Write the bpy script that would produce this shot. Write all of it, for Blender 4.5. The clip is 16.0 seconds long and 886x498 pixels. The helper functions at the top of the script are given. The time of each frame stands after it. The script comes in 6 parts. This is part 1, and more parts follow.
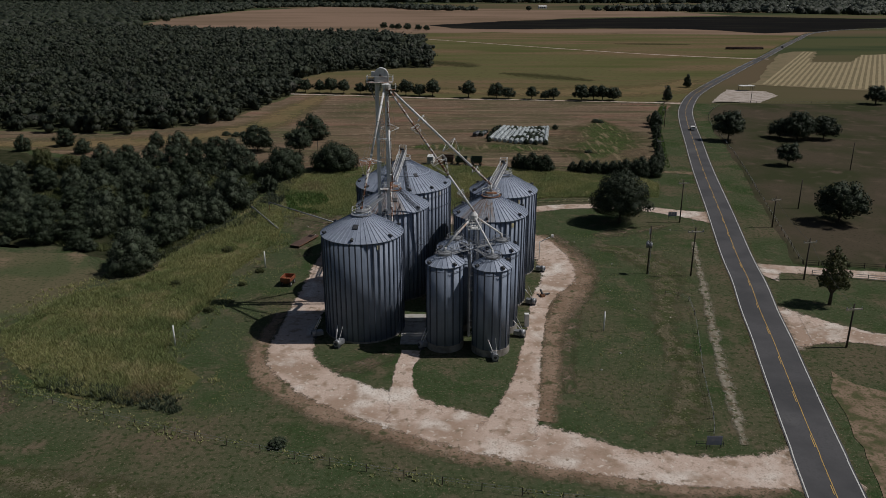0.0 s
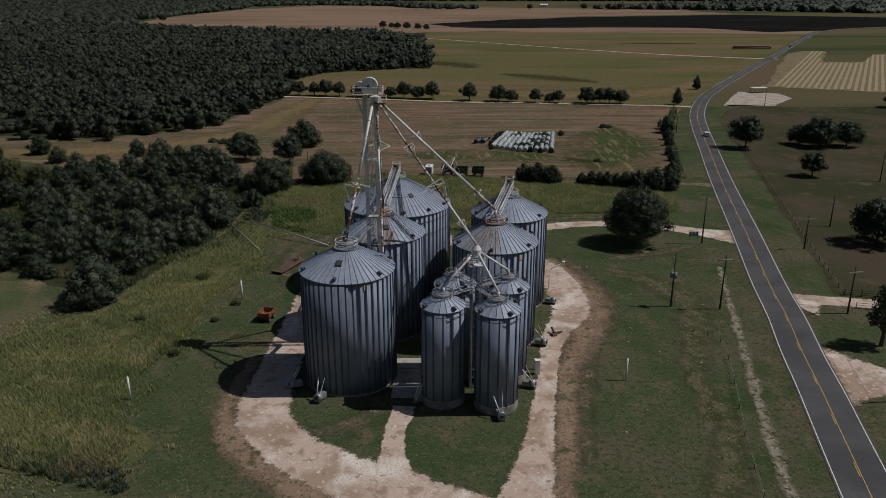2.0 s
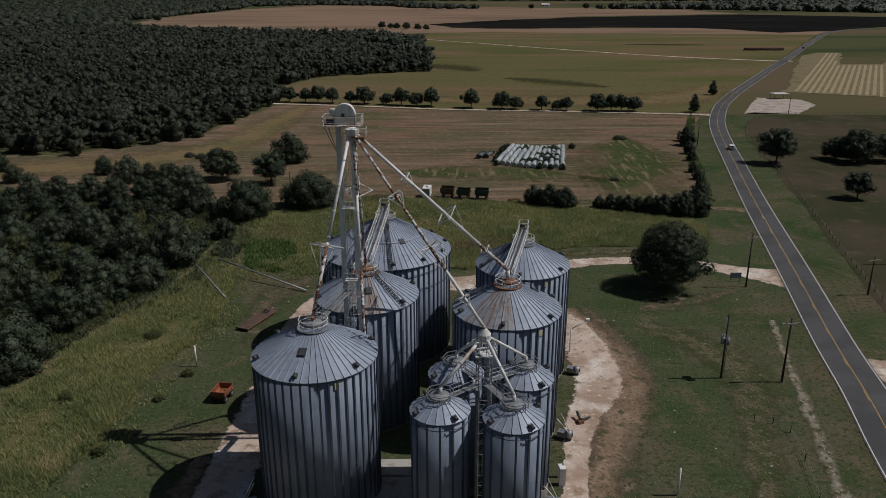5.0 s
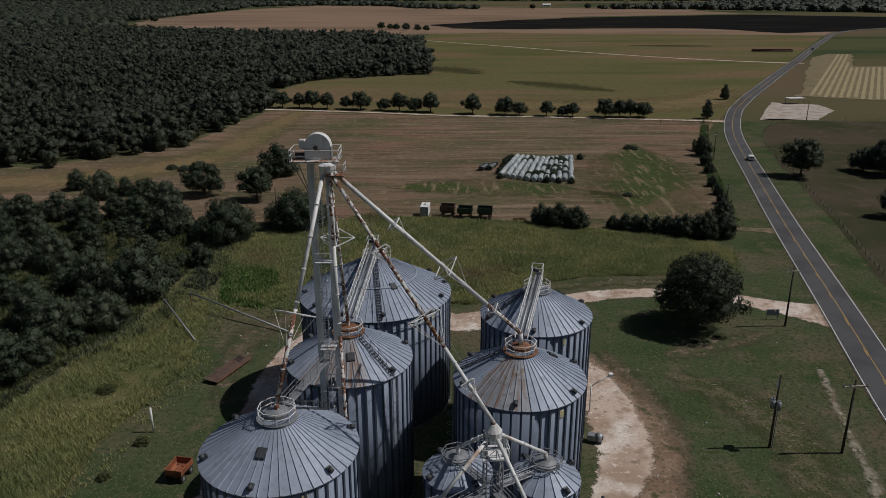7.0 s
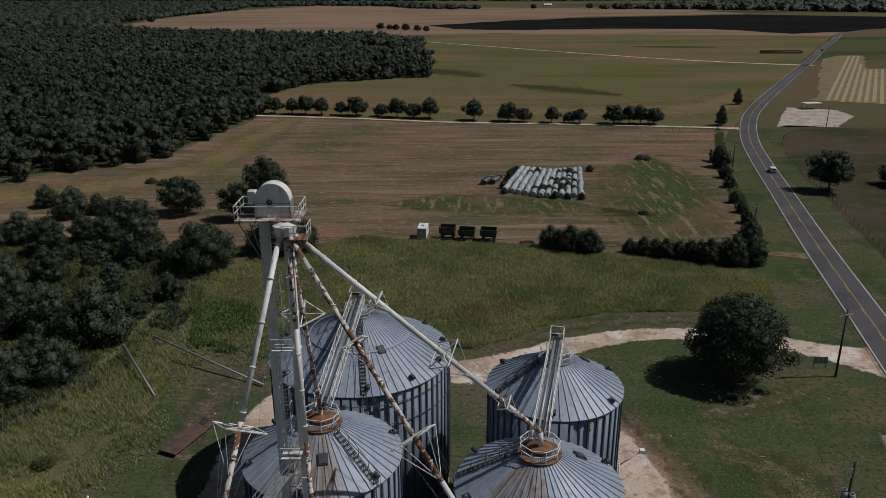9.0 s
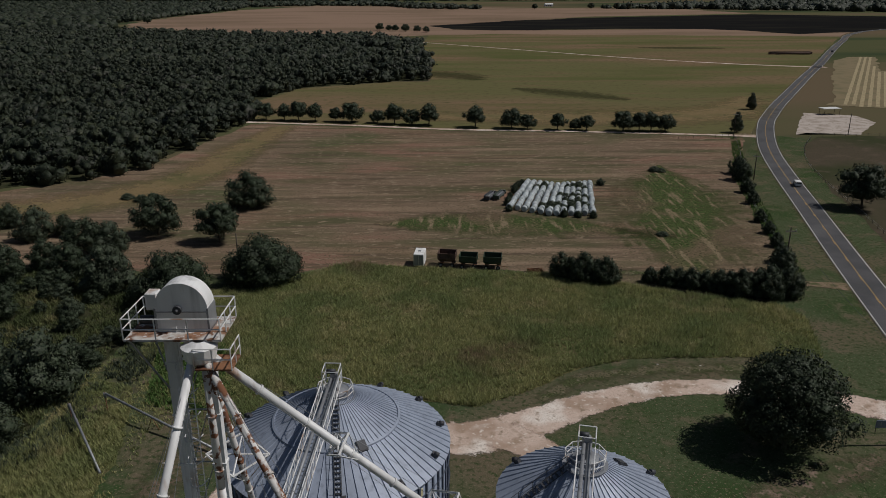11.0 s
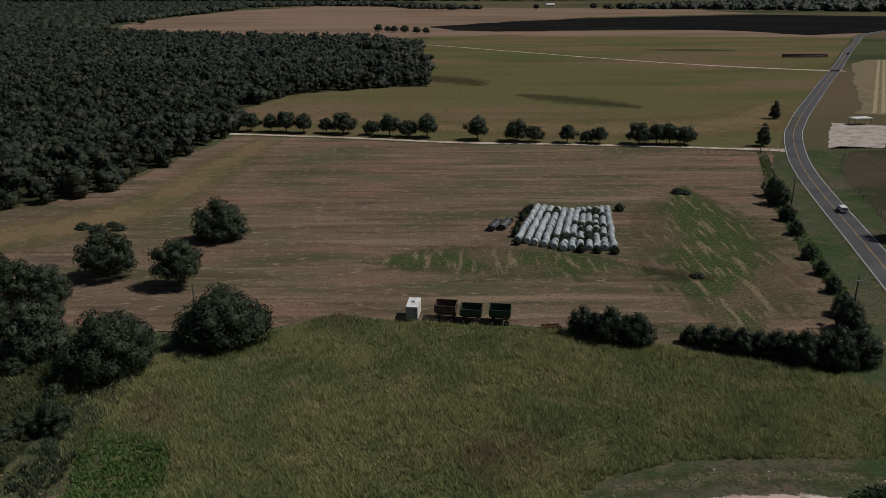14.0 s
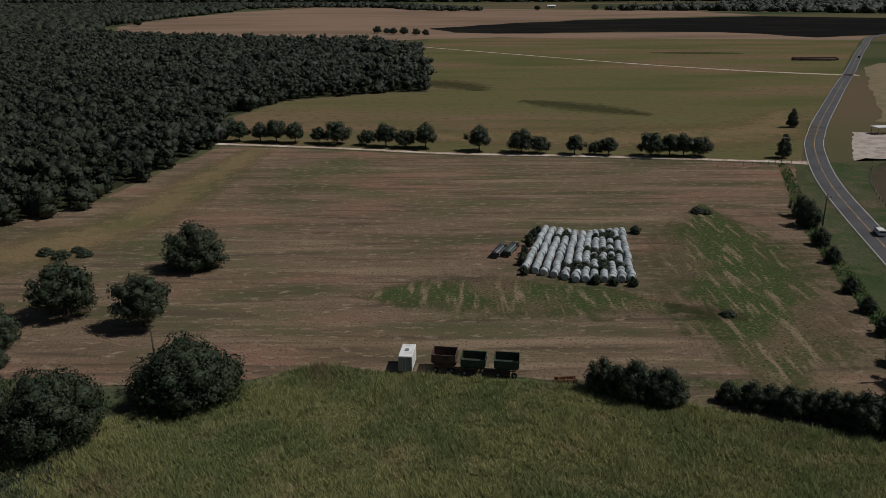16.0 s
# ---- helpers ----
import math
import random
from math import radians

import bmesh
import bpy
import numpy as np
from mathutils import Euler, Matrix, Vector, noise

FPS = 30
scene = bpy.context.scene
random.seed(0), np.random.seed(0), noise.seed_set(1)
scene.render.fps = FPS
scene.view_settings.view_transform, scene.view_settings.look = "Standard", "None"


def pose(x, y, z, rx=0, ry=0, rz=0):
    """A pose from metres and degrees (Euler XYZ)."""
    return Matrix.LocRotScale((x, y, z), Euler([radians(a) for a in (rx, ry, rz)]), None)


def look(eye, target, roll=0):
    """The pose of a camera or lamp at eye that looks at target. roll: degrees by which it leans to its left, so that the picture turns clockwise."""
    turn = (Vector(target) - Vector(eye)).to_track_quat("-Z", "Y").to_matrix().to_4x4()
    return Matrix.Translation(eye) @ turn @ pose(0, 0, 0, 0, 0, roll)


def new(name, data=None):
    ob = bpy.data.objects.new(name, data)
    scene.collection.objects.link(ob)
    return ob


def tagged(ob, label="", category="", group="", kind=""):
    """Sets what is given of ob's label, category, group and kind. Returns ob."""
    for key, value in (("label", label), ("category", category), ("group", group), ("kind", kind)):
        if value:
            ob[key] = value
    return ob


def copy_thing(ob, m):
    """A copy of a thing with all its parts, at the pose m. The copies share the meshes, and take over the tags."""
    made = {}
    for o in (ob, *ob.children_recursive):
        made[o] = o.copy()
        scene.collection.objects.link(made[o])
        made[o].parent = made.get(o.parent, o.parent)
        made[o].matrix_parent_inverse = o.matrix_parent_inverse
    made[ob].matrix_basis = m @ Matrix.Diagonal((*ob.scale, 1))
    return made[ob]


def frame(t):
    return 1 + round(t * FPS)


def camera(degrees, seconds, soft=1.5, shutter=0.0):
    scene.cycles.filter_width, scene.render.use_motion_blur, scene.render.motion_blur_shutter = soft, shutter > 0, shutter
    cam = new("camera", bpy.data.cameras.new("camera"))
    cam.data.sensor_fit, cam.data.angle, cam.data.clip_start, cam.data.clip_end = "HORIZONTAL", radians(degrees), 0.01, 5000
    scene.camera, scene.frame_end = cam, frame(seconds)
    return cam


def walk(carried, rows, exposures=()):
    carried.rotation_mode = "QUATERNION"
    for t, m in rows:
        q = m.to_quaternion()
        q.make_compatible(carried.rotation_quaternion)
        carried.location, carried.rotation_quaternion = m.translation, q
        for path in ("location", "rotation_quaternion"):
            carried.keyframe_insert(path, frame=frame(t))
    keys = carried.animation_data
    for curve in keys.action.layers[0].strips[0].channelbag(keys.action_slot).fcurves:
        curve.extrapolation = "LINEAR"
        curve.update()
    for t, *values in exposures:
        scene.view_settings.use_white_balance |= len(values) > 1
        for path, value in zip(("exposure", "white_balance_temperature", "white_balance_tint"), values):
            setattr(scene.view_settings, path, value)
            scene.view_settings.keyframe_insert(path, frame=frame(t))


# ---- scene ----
EXPOSURE = -1.02
cam = camera(61.0, 16.0, soft=0.5)
ROWS = [
    (0.0, 0.031, 0.017, 60.015, 70.945, -0.029, -0.004),
    (0.5, 0.146, 4.842, 59.970, 70.904, -0.024, 0.001),
    (1.0, 0.251, 9.683, 59.931, 70.871, -0.018, 0.007),
    (1.5, 0.346, 14.537, 59.899, 70.846, -0.011, 0.013),
    (2.0, 0.433, 19.403, 59.872, 70.828, -0.003, 0.020),
    (2.5, 0.513, 24.276, 59.851, 70.815, 0.005, 0.027),
    (3.0, 0.587, 29.155, 59.834, 70.806, 0.014, 0.034),
    (3.5, 0.657, 34.037, 59.821, 70.801, 0.024, 0.042),
    (4.0, 0.723, 38.921, 59.811, 70.799, 0.034, 0.050),
    (6.5, 1.027, 63.304, 59.806, 70.804, 0.094, 0.092),
    (7.0, 1.087, 68.166, 59.811, 70.805, 0.108, 0.101),
    (7.5, 1.149, 73.022, 59.817, 70.805, 0.121, 0.109),
    (8.0, 1.211, 77.871, 59.825, 70.805, 0.135, 0.117),
    (8.5, 1.276, 82.713, 59.834, 70.803, 0.148, 0.125),
    (9.0, 1.342, 87.549, 59.844, 70.801, 0.161, 0.133),
    (11.5, 1.697, 111.659, 59.904, 70.779, 0.222, 0.170),
    (12.0, 1.772, 116.476, 59.918, 70.775, 0.232, 0.177),
    (12.5, 1.847, 121.294, 59.934, 70.773, 0.241, 0.183),
    (13.0, 1.922, 126.115, 59.950, 70.773, 0.248, 0.190),
    (13.5, 1.996, 130.943, 59.968, 70.776, 0.254, 0.196),
    (14.0, 2.069, 135.780, 59.987, 70.783, 0.258, 0.202),
    (14.5, 2.139, 140.628, 60.007, 70.794, 0.260, 0.207),
    (15.0, 2.207, 145.491, 60.030, 70.811, 0.259, 0.213),
    (15.5, 2.270, 150.371, 60.055, 70.835, 0.257, 0.219),
    (16.0, 2.328, 155.272, 60.082, 70.867, 0.252, 0.224),
]
walk(cam, [(t, pose(x, y, z, rx, ry, rz)) for t, x, y, z, rx, ry, rz in ROWS], [(0.0, EXPOSURE), (16.0, EXPOSURE)])

# ---- light: afternoon sun from the east side, clear sky ----
SUN_EL, SUN_AZ = 53.0, 1.0          # degrees; azimuth from +x towards +y
sun_from = Vector((math.cos(radians(SUN_EL)) * math.cos(radians(SUN_AZ)), math.cos(radians(SUN_EL)) * math.sin(radians(SUN_AZ)), math.sin(radians(SUN_EL))))
world = bpy.data.worlds.new("sky")
scene.world = world
world.use_nodes = True
wn = world.node_tree.nodes
sky = wn.new("ShaderNodeTexSky")
sky.sky_type, sky.sun_disc = "NISHITA", False
sky.sun_elevation, sky.sun_rotation = radians(SUN_EL), radians(90 - SUN_AZ)
world.node_tree.links.new(sky.outputs[0], wn["Background"].inputs[0])
wn["Background"].inputs[1].default_value = 0.048
sun = new("sun", bpy.data.lights.new("sun", "SUN"))
sun.data.energy, sun.data.angle, sun.data.color = 5.0, radians(0.5), (1.0, 0.965, 0.92)
sun.matrix_world = look(sun_from * 100, (0, 0, 0))


# ---- materials ----
def edge_fray(mat, scale=0.8, rim=0.9, soft=0.5, most=1.0):
    """Frays a strip's border: past its ragged edge the turf beneath shows through."""
    nt = mat.node_tree
    at = nt.nodes.new("ShaderNodeAttribute")
    at.attribute_name = "edge"
    n1, n2 = noise_fac(nt, scale, 0.25, 0.75, 6.0), noise_fac(nt, scale * 5, 0.25, 0.75, 4.0)
    add = nt.nodes.new("ShaderNodeMath")
    add.operation = "MULTIPLY_ADD"
    nt.links.new(n2, add.inputs[0])
    add.inputs[1].default_value = 0.6
    nt.links.new(n1, add.inputs[2])
    mix = nt.nodes.new("ShaderNodeMath")
    mix.operation = "MULTIPLY_ADD"
    nt.links.new(at.outputs["Fac"], mix.inputs[0])
    mix.inputs[1].default_value = 2.2
    nt.links.new(add.outputs[0], mix.inputs[2])
    r = nt.nodes.new("ShaderNodeMapRange")
    r.inputs[1].default_value, r.inputs[2].default_value = rim + 0.35, rim + 0.35 + soft
    r.inputs[4].default_value = most
    nt.links.new(mix.outputs[0], r.inputs[0])
    nt.links.new(r.outputs[0], nt.nodes["Principled BSDF"].inputs["Alpha"])
    return mat


def ramp_mix(nt, fac, a, b):
    m = nt.nodes.new("ShaderNodeMix")
    m.data_type = "RGBA"
    nt.links.new(fac, m.inputs[0])
    for sock, v in ((m.inputs[6], a), (m.inputs[7], b)):
        if isinstance(v, tuple):
            sock.default_value = (*v, 1)
        else:
            nt.links.new(v, sock)
    return m.outputs[2]


def noise_fac(nt, scale, lo=0.35, hi=0.65, detail=4.0, stretch=None, turn=0.0):
    geo = nt.nodes.new("ShaderNodeNewGeometry")
    src = geo.outputs["Position"]
    if stretch:
        mp = nt.nodes.new("ShaderNodeMapping")
        mp.inputs["Scale"].default_value = stretch
        mp.inputs["Rotation"].default_value = (0, 0, radians(turn))
        nt.links.new(src, mp.inputs[0])
        src = mp.outputs[0]
    n = nt.nodes.new("ShaderNodeTexNoise")
    n.inputs["Scale"].default_value, n.inputs["Detail"].default_value = scale, detail
    nt.links.new(src, n.inputs["Vector"])
    r = nt.nodes.new("ShaderNodeMapRange")
    r.inputs[1].default_value, r.inputs[2].default_value = lo, hi
    nt.links.new(n.outputs[0], r.inputs[0])
    return r.outputs[0]


def material(name, base, layers=(), rough=0.9, metal=0.0, bump=0.0, bump_scale=3.0, spec=0.3, island=0.0, per_object=0.0, translucent=0.0):
    """base colour, then layers of (colour, scale, lo, hi[, stretch, turn]) mixed over it by noise in world metres."""
    m = bpy.data.materials.new(name)
    m.use_nodes = True
    nt = m.node_tree
    b = nt.nodes["Principled BSDF"]
    col = base
    for lay in layers:
        c, scale, lo, hi, *rest = lay
        stretch = rest[0] if rest else None
        turn = rest[1] if len(rest) > 1 else 0.0
        col = ramp_mix(nt, noise_fac(nt, scale, lo, hi, 5.0, stretch, turn), col, c)
    if island or per_object:
        if island:
            g = nt.nodes.new("ShaderNodeNewGeometry")
            rnd, amount = g.outputs["Random Per Island"], island
        else:
            g = nt.nodes.new("ShaderNodeObjectInfo")
            rnd, amount = g.outputs["Random"], per_object
        r = nt.nodes.new("ShaderNodeMapRange")
        r.inputs[3].default_value, r.inputs[4].default_value = 1 - amount, 1 + amount
        nt.links.new(rnd, r.inputs[0])
        v = nt.nodes.new("ShaderNodeHueSaturation")
        nt.links.new(r.outputs[0], v.inputs["Value"])
        if isinstance(col, tuple):
            v.inputs["Color"].default_value = (*col, 1)
        else:
            nt.links.new(col, v.inputs["Color"])
        col = v.outputs[0]
    if isinstance(col, tuple):
        b.inputs["Base Color"].default_value = (*col, 1)
    else:
        nt.links.new(col, b.inputs["Base Color"])
    b.inputs["Roughness"].default_value, b.inputs["Metallic"].default_value = rough, metal
    b.inputs["Specular IOR Level"].default_value = spec
    if bump:
        n = nt.nodes.new("ShaderNodeTexNoise")
        n.inputs["Scale"].default_value, n.inputs["Detail"].default_value = bump_scale, 6.0
        g = nt.nodes.new("ShaderNodeNewGeometry")
        nt.links.new(g.outputs["Position"], n.inputs["Vector"])
        bp = nt.nodes.new("ShaderNodeBump")
        bp.inputs["Strength"].default_value, bp.inputs["Distance"].default_value = bump, 0.5 / bump_scale
        nt.links.new(n.outputs[0], bp.inputs["Height"])
        nt.links.new(bp.outputs[0], b.inputs["Normal"])
    if translucent:
        tr = nt.nodes.new("ShaderNodeBsdfTranslucent")
        if isinstance(col, tuple):
            tr.inputs[0].default_value = (*col, 1)
        else:
            nt.links.new(col, tr.inputs[0])
        mx = nt.nodes.new("ShaderNodeMixShader")
        mx.inputs[0].default_value = translucent
        nt.links.new(b.outputs[0], mx.inputs[1])
        nt.links.new(tr.outputs[0], mx.inputs[2])
        nt.links.new(mx.outputs[0], nt.nodes["Material Output"].inputs[0])
    return m


M = {}
M["lawn"] = material("mown_lawn", (0.066, 0.085, 0.043), [((0.122, 0.100, 0.067), 0.040, 0.46, 0.64), ((0.042, 0.070, 0.027), 0.06, 0.50, 0.64), ((0.135, 0.110, 0.075), 0.22, 0.53, 0.72), ((0.042, 0.058, 0.025), 1.3, 0.48, 0.66), ((0.175, 0.148, 0.10), 3.0, 0.57, 0.70)], 0.95, bump=0.9, bump_scale=5, spec=0.0)
M["worn"] = material("worn_grass", (0.16, 0.122, 0.088), [((0.075, 0.09, 0.045), 0.25, 0.44, 0.58), ((0.26, 0.19, 0.153), 0.6, 0.54, 0.66), ((0.065, 0.075, 0.038), 2.2, 0.48, 0.62)], 0.95, bump=1.0, bump_scale=4, spec=0.0)
M["hay"] = material("cut_hayfield", (0.178, 0.128, 0.090), [((0.098, 0.104, 0.052), 0.017, 0.47, 0.62), ((0.225, 0.132, 0.098), 0.035, 0.50, 0.64, (0.4, 1.0, 1.0), -3), ((0.095, 0.088, 0.050), 0.06, 0.50, 0.64, (0.30, 1.4, 1.0), -3), ((0.250, 0.180, 0.125), 0.16, 0.53, 0.68, (0.10, 1.0, 1.0), -3), ((0.105, 0.078, 0.055), 0.4, 0.52, 0.66, (0.08, 1.0, 1.0), -3), ((0.27, 0.205, 0.145), 0.8, 0.56, 0.70, (0.4, 1.0, 1.0), -3), ((0.085, 0.075, 0.046), 1.8, 0.53, 0.68)], 0.95, bump=0.6, bump_scale=3, spec=0.0)
M["field_edge"] = material("dry_field_edge", (0.13, 0.115, 0.070), [((0.085, 0.10, 0.051), 0.05, 0.44, 0.6), ((0.20, 0.15, 0.102), 0.12, 0.55, 0.7), ((0.06, 0.07, 0.034), 1.4, 0.52, 0.68)], 0.95, bump=1.0, bump_scale=4, spec=0.0)
M["hay_green"] = material("regrown_hay_strips", (0.066, 0.092, 0.034), [((0.16, 0.118, 0.078), 0.045, 0.50, 0.62), ((0.26, 0.20, 0.13), 0.5, 0.54, 0.62, (1.0, 0.14, 1.0), -2), ((0.22, 0.17, 0.11), 1.2, 0.56, 0.68), ((0.045, 0.062, 0.022), 1.9, 0.50, 0.66)], 0.95, bump=0.8, bump_scale=3, spec=0.0)
M["gold"] = material("golden_dry_grass", (0.225, 0.165, 0.088), [((0.15, 0.135, 0.065), 0.05, 0.45, 0.62), ((0.26, 0.19, 0.11), 0.3, 0.52, 0.7), ((0.12, 0.10, 0.055), 1.5, 0.52, 0.7)], 0.95, bump=0.6, bump_scale=3, spec=0.0)
M["weed_floor"] = material("weedy_floor", (0.13, 0.12, 0.056), [((0.085, 0.10, 0.040), 0.07, 0.45, 0.6), ((0.18, 0.14, 0.085), 0.35, 0.55, 0.75)], 0.95, bump=1.0, bump_scale=2, spec=0.0)
M["pasture"] = material("grazed_pasture", (0.082, 0.067, 0.048), [((0.048, 0.053, 0.028), 0.03, 0.42, 0.60), ((0.112, 0.086, 0.065), 0.15, 0.55, 0.75), ((0.048, 0.048, 0.028), 1.2, 0.55, 0.75)], 0.95, bump=0.6, bump_scale=3, spec=0.0)
M["far_green"] = material("far_meadow", (0.128, 0.120, 0.056), [((0.182, 0.126, 0.078), 0.007, 0.46, 0.58, (0.5, 1.6, 1), -10), ((0.095, 0.102, 0.040), 0.012, 0.50, 0.64, (0.4, 1.5, 1), -8), ((0.15, 0.115, 0.062), 0.05, 0.50, 0.70, (0.3, 1.2, 1), -8), ((0.10, 0.09, 0.045), 0.25, 0.52, 0.72)], 0.95, bump=0.4, bump_scale=1, spec=0.0)
M["far_brown"] = material("far_dry_field", (0.25, 0.172, 0.127), [((0.18, 0.128, 0.090), 0.006, 0.45, 0.62, (0.5, 1.5, 1), -8), ((0.24, 0.17, 0.113), 0.05, 0.55, 0.75)], 0.95, bump=0.3, bump_scale=1, spec=0.0)
M["far_land"] = material("far_land", (0.085, 0.09, 0.045), [((0.13, 0.10, 0.064), 0.0016, 0.46, 0.56, (0.5, 1.5, 1), 0), ((0.05, 0.065, 0.034), 0.003, 0.52, 0.6, (0.4, 1.5, 1), 10)], 0.95, spec=0.0)
# a cloud's shadow on the far land, painted as near-black ground colour
M["cloud_shade"] = material("painted_cloud_shade", (0.013, 0.013, 0.013), [((0.03, 0.028, 0.022), 0.02, 0.5, 0.75, (0.3, 1.2, 1), 20)], 0.95, bump=0.4, bump_scale=1, spec=0.0)
M["gravel"] = material("crushed_gravel", (0.56, 0.435, 0.365), [((0.37, 0.26, 0.195), 0.10, 0.48, 0.60), ((0.33, 0.235, 0.17), 0.38, 0.54, 0.65), ((0.74, 0.67, 0.61), 0.13, 0.53, 0.66), ((0.24, 0.185, 0.13), 0.7, 0.60, 0.70), ((0.68, 0.60, 0.53), 1.3, 0.58, 0.70), ((0.40, 0.31, 0.25), 5.0, 0.5, 0.7)], 0.95, bump=0.5, bump_scale=9)
M["dirt"] = material("bare_dirt", (0.25, 0.18, 0.13), [((0.14, 0.11, 0.07), 0.25, 0.45, 0.65), ((0.085, 0.09, 0.045), 0.5, 0.50, 0.62), ((0.12, 0.11, 0.06), 2.5, 0.5, 0.64)], 0.95, bump=0.5, bump_scale=6, spec=0.0)
M["gravel_pad"] = material("pale_gravel_pad", (0.46, 0.40, 0.36), [((0.34, 0.29, 0.25), 0.2, 0.45, 0.62), ((0.2, 0.18, 0.13), 0.6, 0.58, 0.7)], 0.95, spec=0.0)
M["track"] = material("worn_track", (0.24, 0.18, 0.12), [((0.15, 0.12, 0.07), 0.8, 0.45, 0.6)], 0.95, spec=0.0)
M["apron"] = material("dusty_red_earth", (0.32, 0.225, 0.165), [((0.25, 0.17, 0.12), 0.15, 0.46, 0.62), ((0.095, 0.095, 0.05), 0.5, 0.54, 0.66), ((0.38, 0.29, 0.22), 1.1, 0.55, 0.70), ((0.11, 0.10, 0.06), 2.6, 0.54, 0.66)], 0.95, bump=0.6, bump_scale=5, spec=0.0)
M["pebbly"] = material("pebbly_bare_strip", (0.30, 0.265, 0.21), [((0.17, 0.14, 0.095), 0.5, 0.45, 0.60), ((0.075, 0.088, 0.042), 0.9, 0.52, 0.62), ((0.42, 0.39, 0.33), 2.4, 0.56, 0.66)], 0.95, bump=0.8, bump_scale=5, spec=0.0)
M["rank"] = material("rank_dark_grass", (0.06, 0.055, 0.03), [((0.035, 0.045, 0.018), 0.3, 0.45, 0.6)], 0.95, spec=0.0)
M["stony"] = material("stony_dry_turf", (0.15, 0.13, 0.085), [((0.075, 0.088, 0.04), 0.4, 0.44, 0.56), ((0.26, 0.225, 0.165), 1.6, 0.57, 0.68), ((0.06, 0.066, 0.03), 3.0, 0.5, 0.62)], 0.95, bump=1.0, bump_scale=5, spec=0.0)
for key in ("gravel", "worn", "track", "rank", "stony", "hay_green", "gold", "apron", "pebbly"):
    edge_fray(M[key], 0.8 if key in ("gravel", "track") else 0.25, 0.9 if key in ("gravel", "track") else 1.3, 0.5 if key == "gravel" else 1.1, {"gravel": 1.0, "rank": 0.5}.get(key, 0.85))
FRAYED = [M[key] for key in ("gravel", "worn", "track", "rank", "stony", "hay_green", "gold", "apron", "pebbly")]
M["asphalt"] = material("worn_asphalt", (0.085, 0.083, 0.088), [((0.06, 0.06, 0.064), 0.12, 0.45, 0.62), ((0.12, 0.118, 0.12), 0.05, 0.58, 0.75), ((0.07, 0.07, 0.072), 3.0, 0.5, 0.7)], 0.85, bump=0.3, bump_scale=20)
M["white_line"] = material("white_road_paint", (0.62, 0.62, 0.60), [((0.297, 0.297, 0.289), 1.5, 0.55, 0.75)], 0.7)
M["yellow_line"] = material("yellow_road_paint", (0.55, 0.34, 0.10), [((0.30, 0.22, 0.12), 1.5, 0.5, 0.7)], 0.7)
M["concrete"] = material("concrete", (0.42, 0.40, 0.37), [((0.28, 0.26, 0.23), 0.8, 0.48, 0.68)], 0.9, bump=0.2, bump_scale=8)
M["old_concrete"] = material("stained_concrete", (0.30, 0.275, 0.245), [((0.18, 0.16, 0.14), 0.6, 0.45, 0.65), ((0.10, 0.09, 0.075), 1.8, 0.56, 0.7, (1, 1, 0.3))], 0.9, bump=0.2, bump_scale=8)
M["leaf"] = material("oak_leaves", (0.033, 0.048, 0.025), [((0.021, 0.032, 0.015), 0.5, 0.42, 0.62), ((0.050, 0.061, 0.029), 1.7, 0.58, 0.75)], 0.6, spec=0.3, island=0.22, translucent=0.08, bump=0.8, bump_scale=2.2)
M["leaf_grey"] = material("grey_green_leaves", (0.054, 0.070, 0.041), [((0.030, 0.044, 0.025), 0.5, 0.42, 0.62), ((0.073, 0.073, 0.048), 1.7, 0.58, 0.75)], 0.6, spec=0.3, island=0.22, translucent=0.08, bump=0.8, bump_scale=2.2)
M["leaf_bright"] = material("bright_willow_leaves", (0.064, 0.071, 0.022), [((0.038, 0.049, 0.015), 0.7, 0.42, 0.62), ((0.112, 0.098, 0.034), 1.7, 0.58, 0.75)], 0.6, spec=0.3, island=0.22, translucent=0.08, bump=0.8, bump_scale=2.2)
M["wood_leaf"] = material("woodland_leaves", (0.027, 0.036, 0.020), [((0.017, 0.024, 0.013), 0.05, 0.42, 0.6), ((0.042, 0.049, 0.024), 0.13, 0.54, 0.64), ((0.012, 0.018, 0.010), 0.11, 0.56, 0.66), ((0.059, 0.059, 0.049), 0.09, 0.59, 0.68), ((0.021, 0.027, 0.015), 0.6, 0.5, 0.7)], 0.6, spec=0.3, island=0.22, translucent=0.08, bump=0.8, bump_scale=0.9)
M["litter"] = material("leaf_litter", (0.05, 0.05, 0.029), [((0.03, 0.035, 0.018), 0.3, 0.42, 0.6)], 0.95, bump=0.8, bump_scale=2, spec=0.0)
M["bark"] = material("grey_bark", (0.10, 0.08, 0.06), [((0.05, 0.04, 0.03), 3.0, 0.45, 0.65)], 0.95, bump=0.8, bump_scale=8)
M["blade"] = material("tall_grass_blades", (0.342, 0.336, 0.154), [((0.217, 0.257, 0.108), 0.05, 0.44, 0.58), ((0.422, 0.376, 0.199), 0.13, 0.54, 0.70), ((0.270, 0.215, 0.130), 0.035, 0.60, 0.70), ((0.251, 0.274, 0.114), 0.7, 0.50, 0.66)], 0.8, spec=0.2, island=0.35, translucent=0.4)
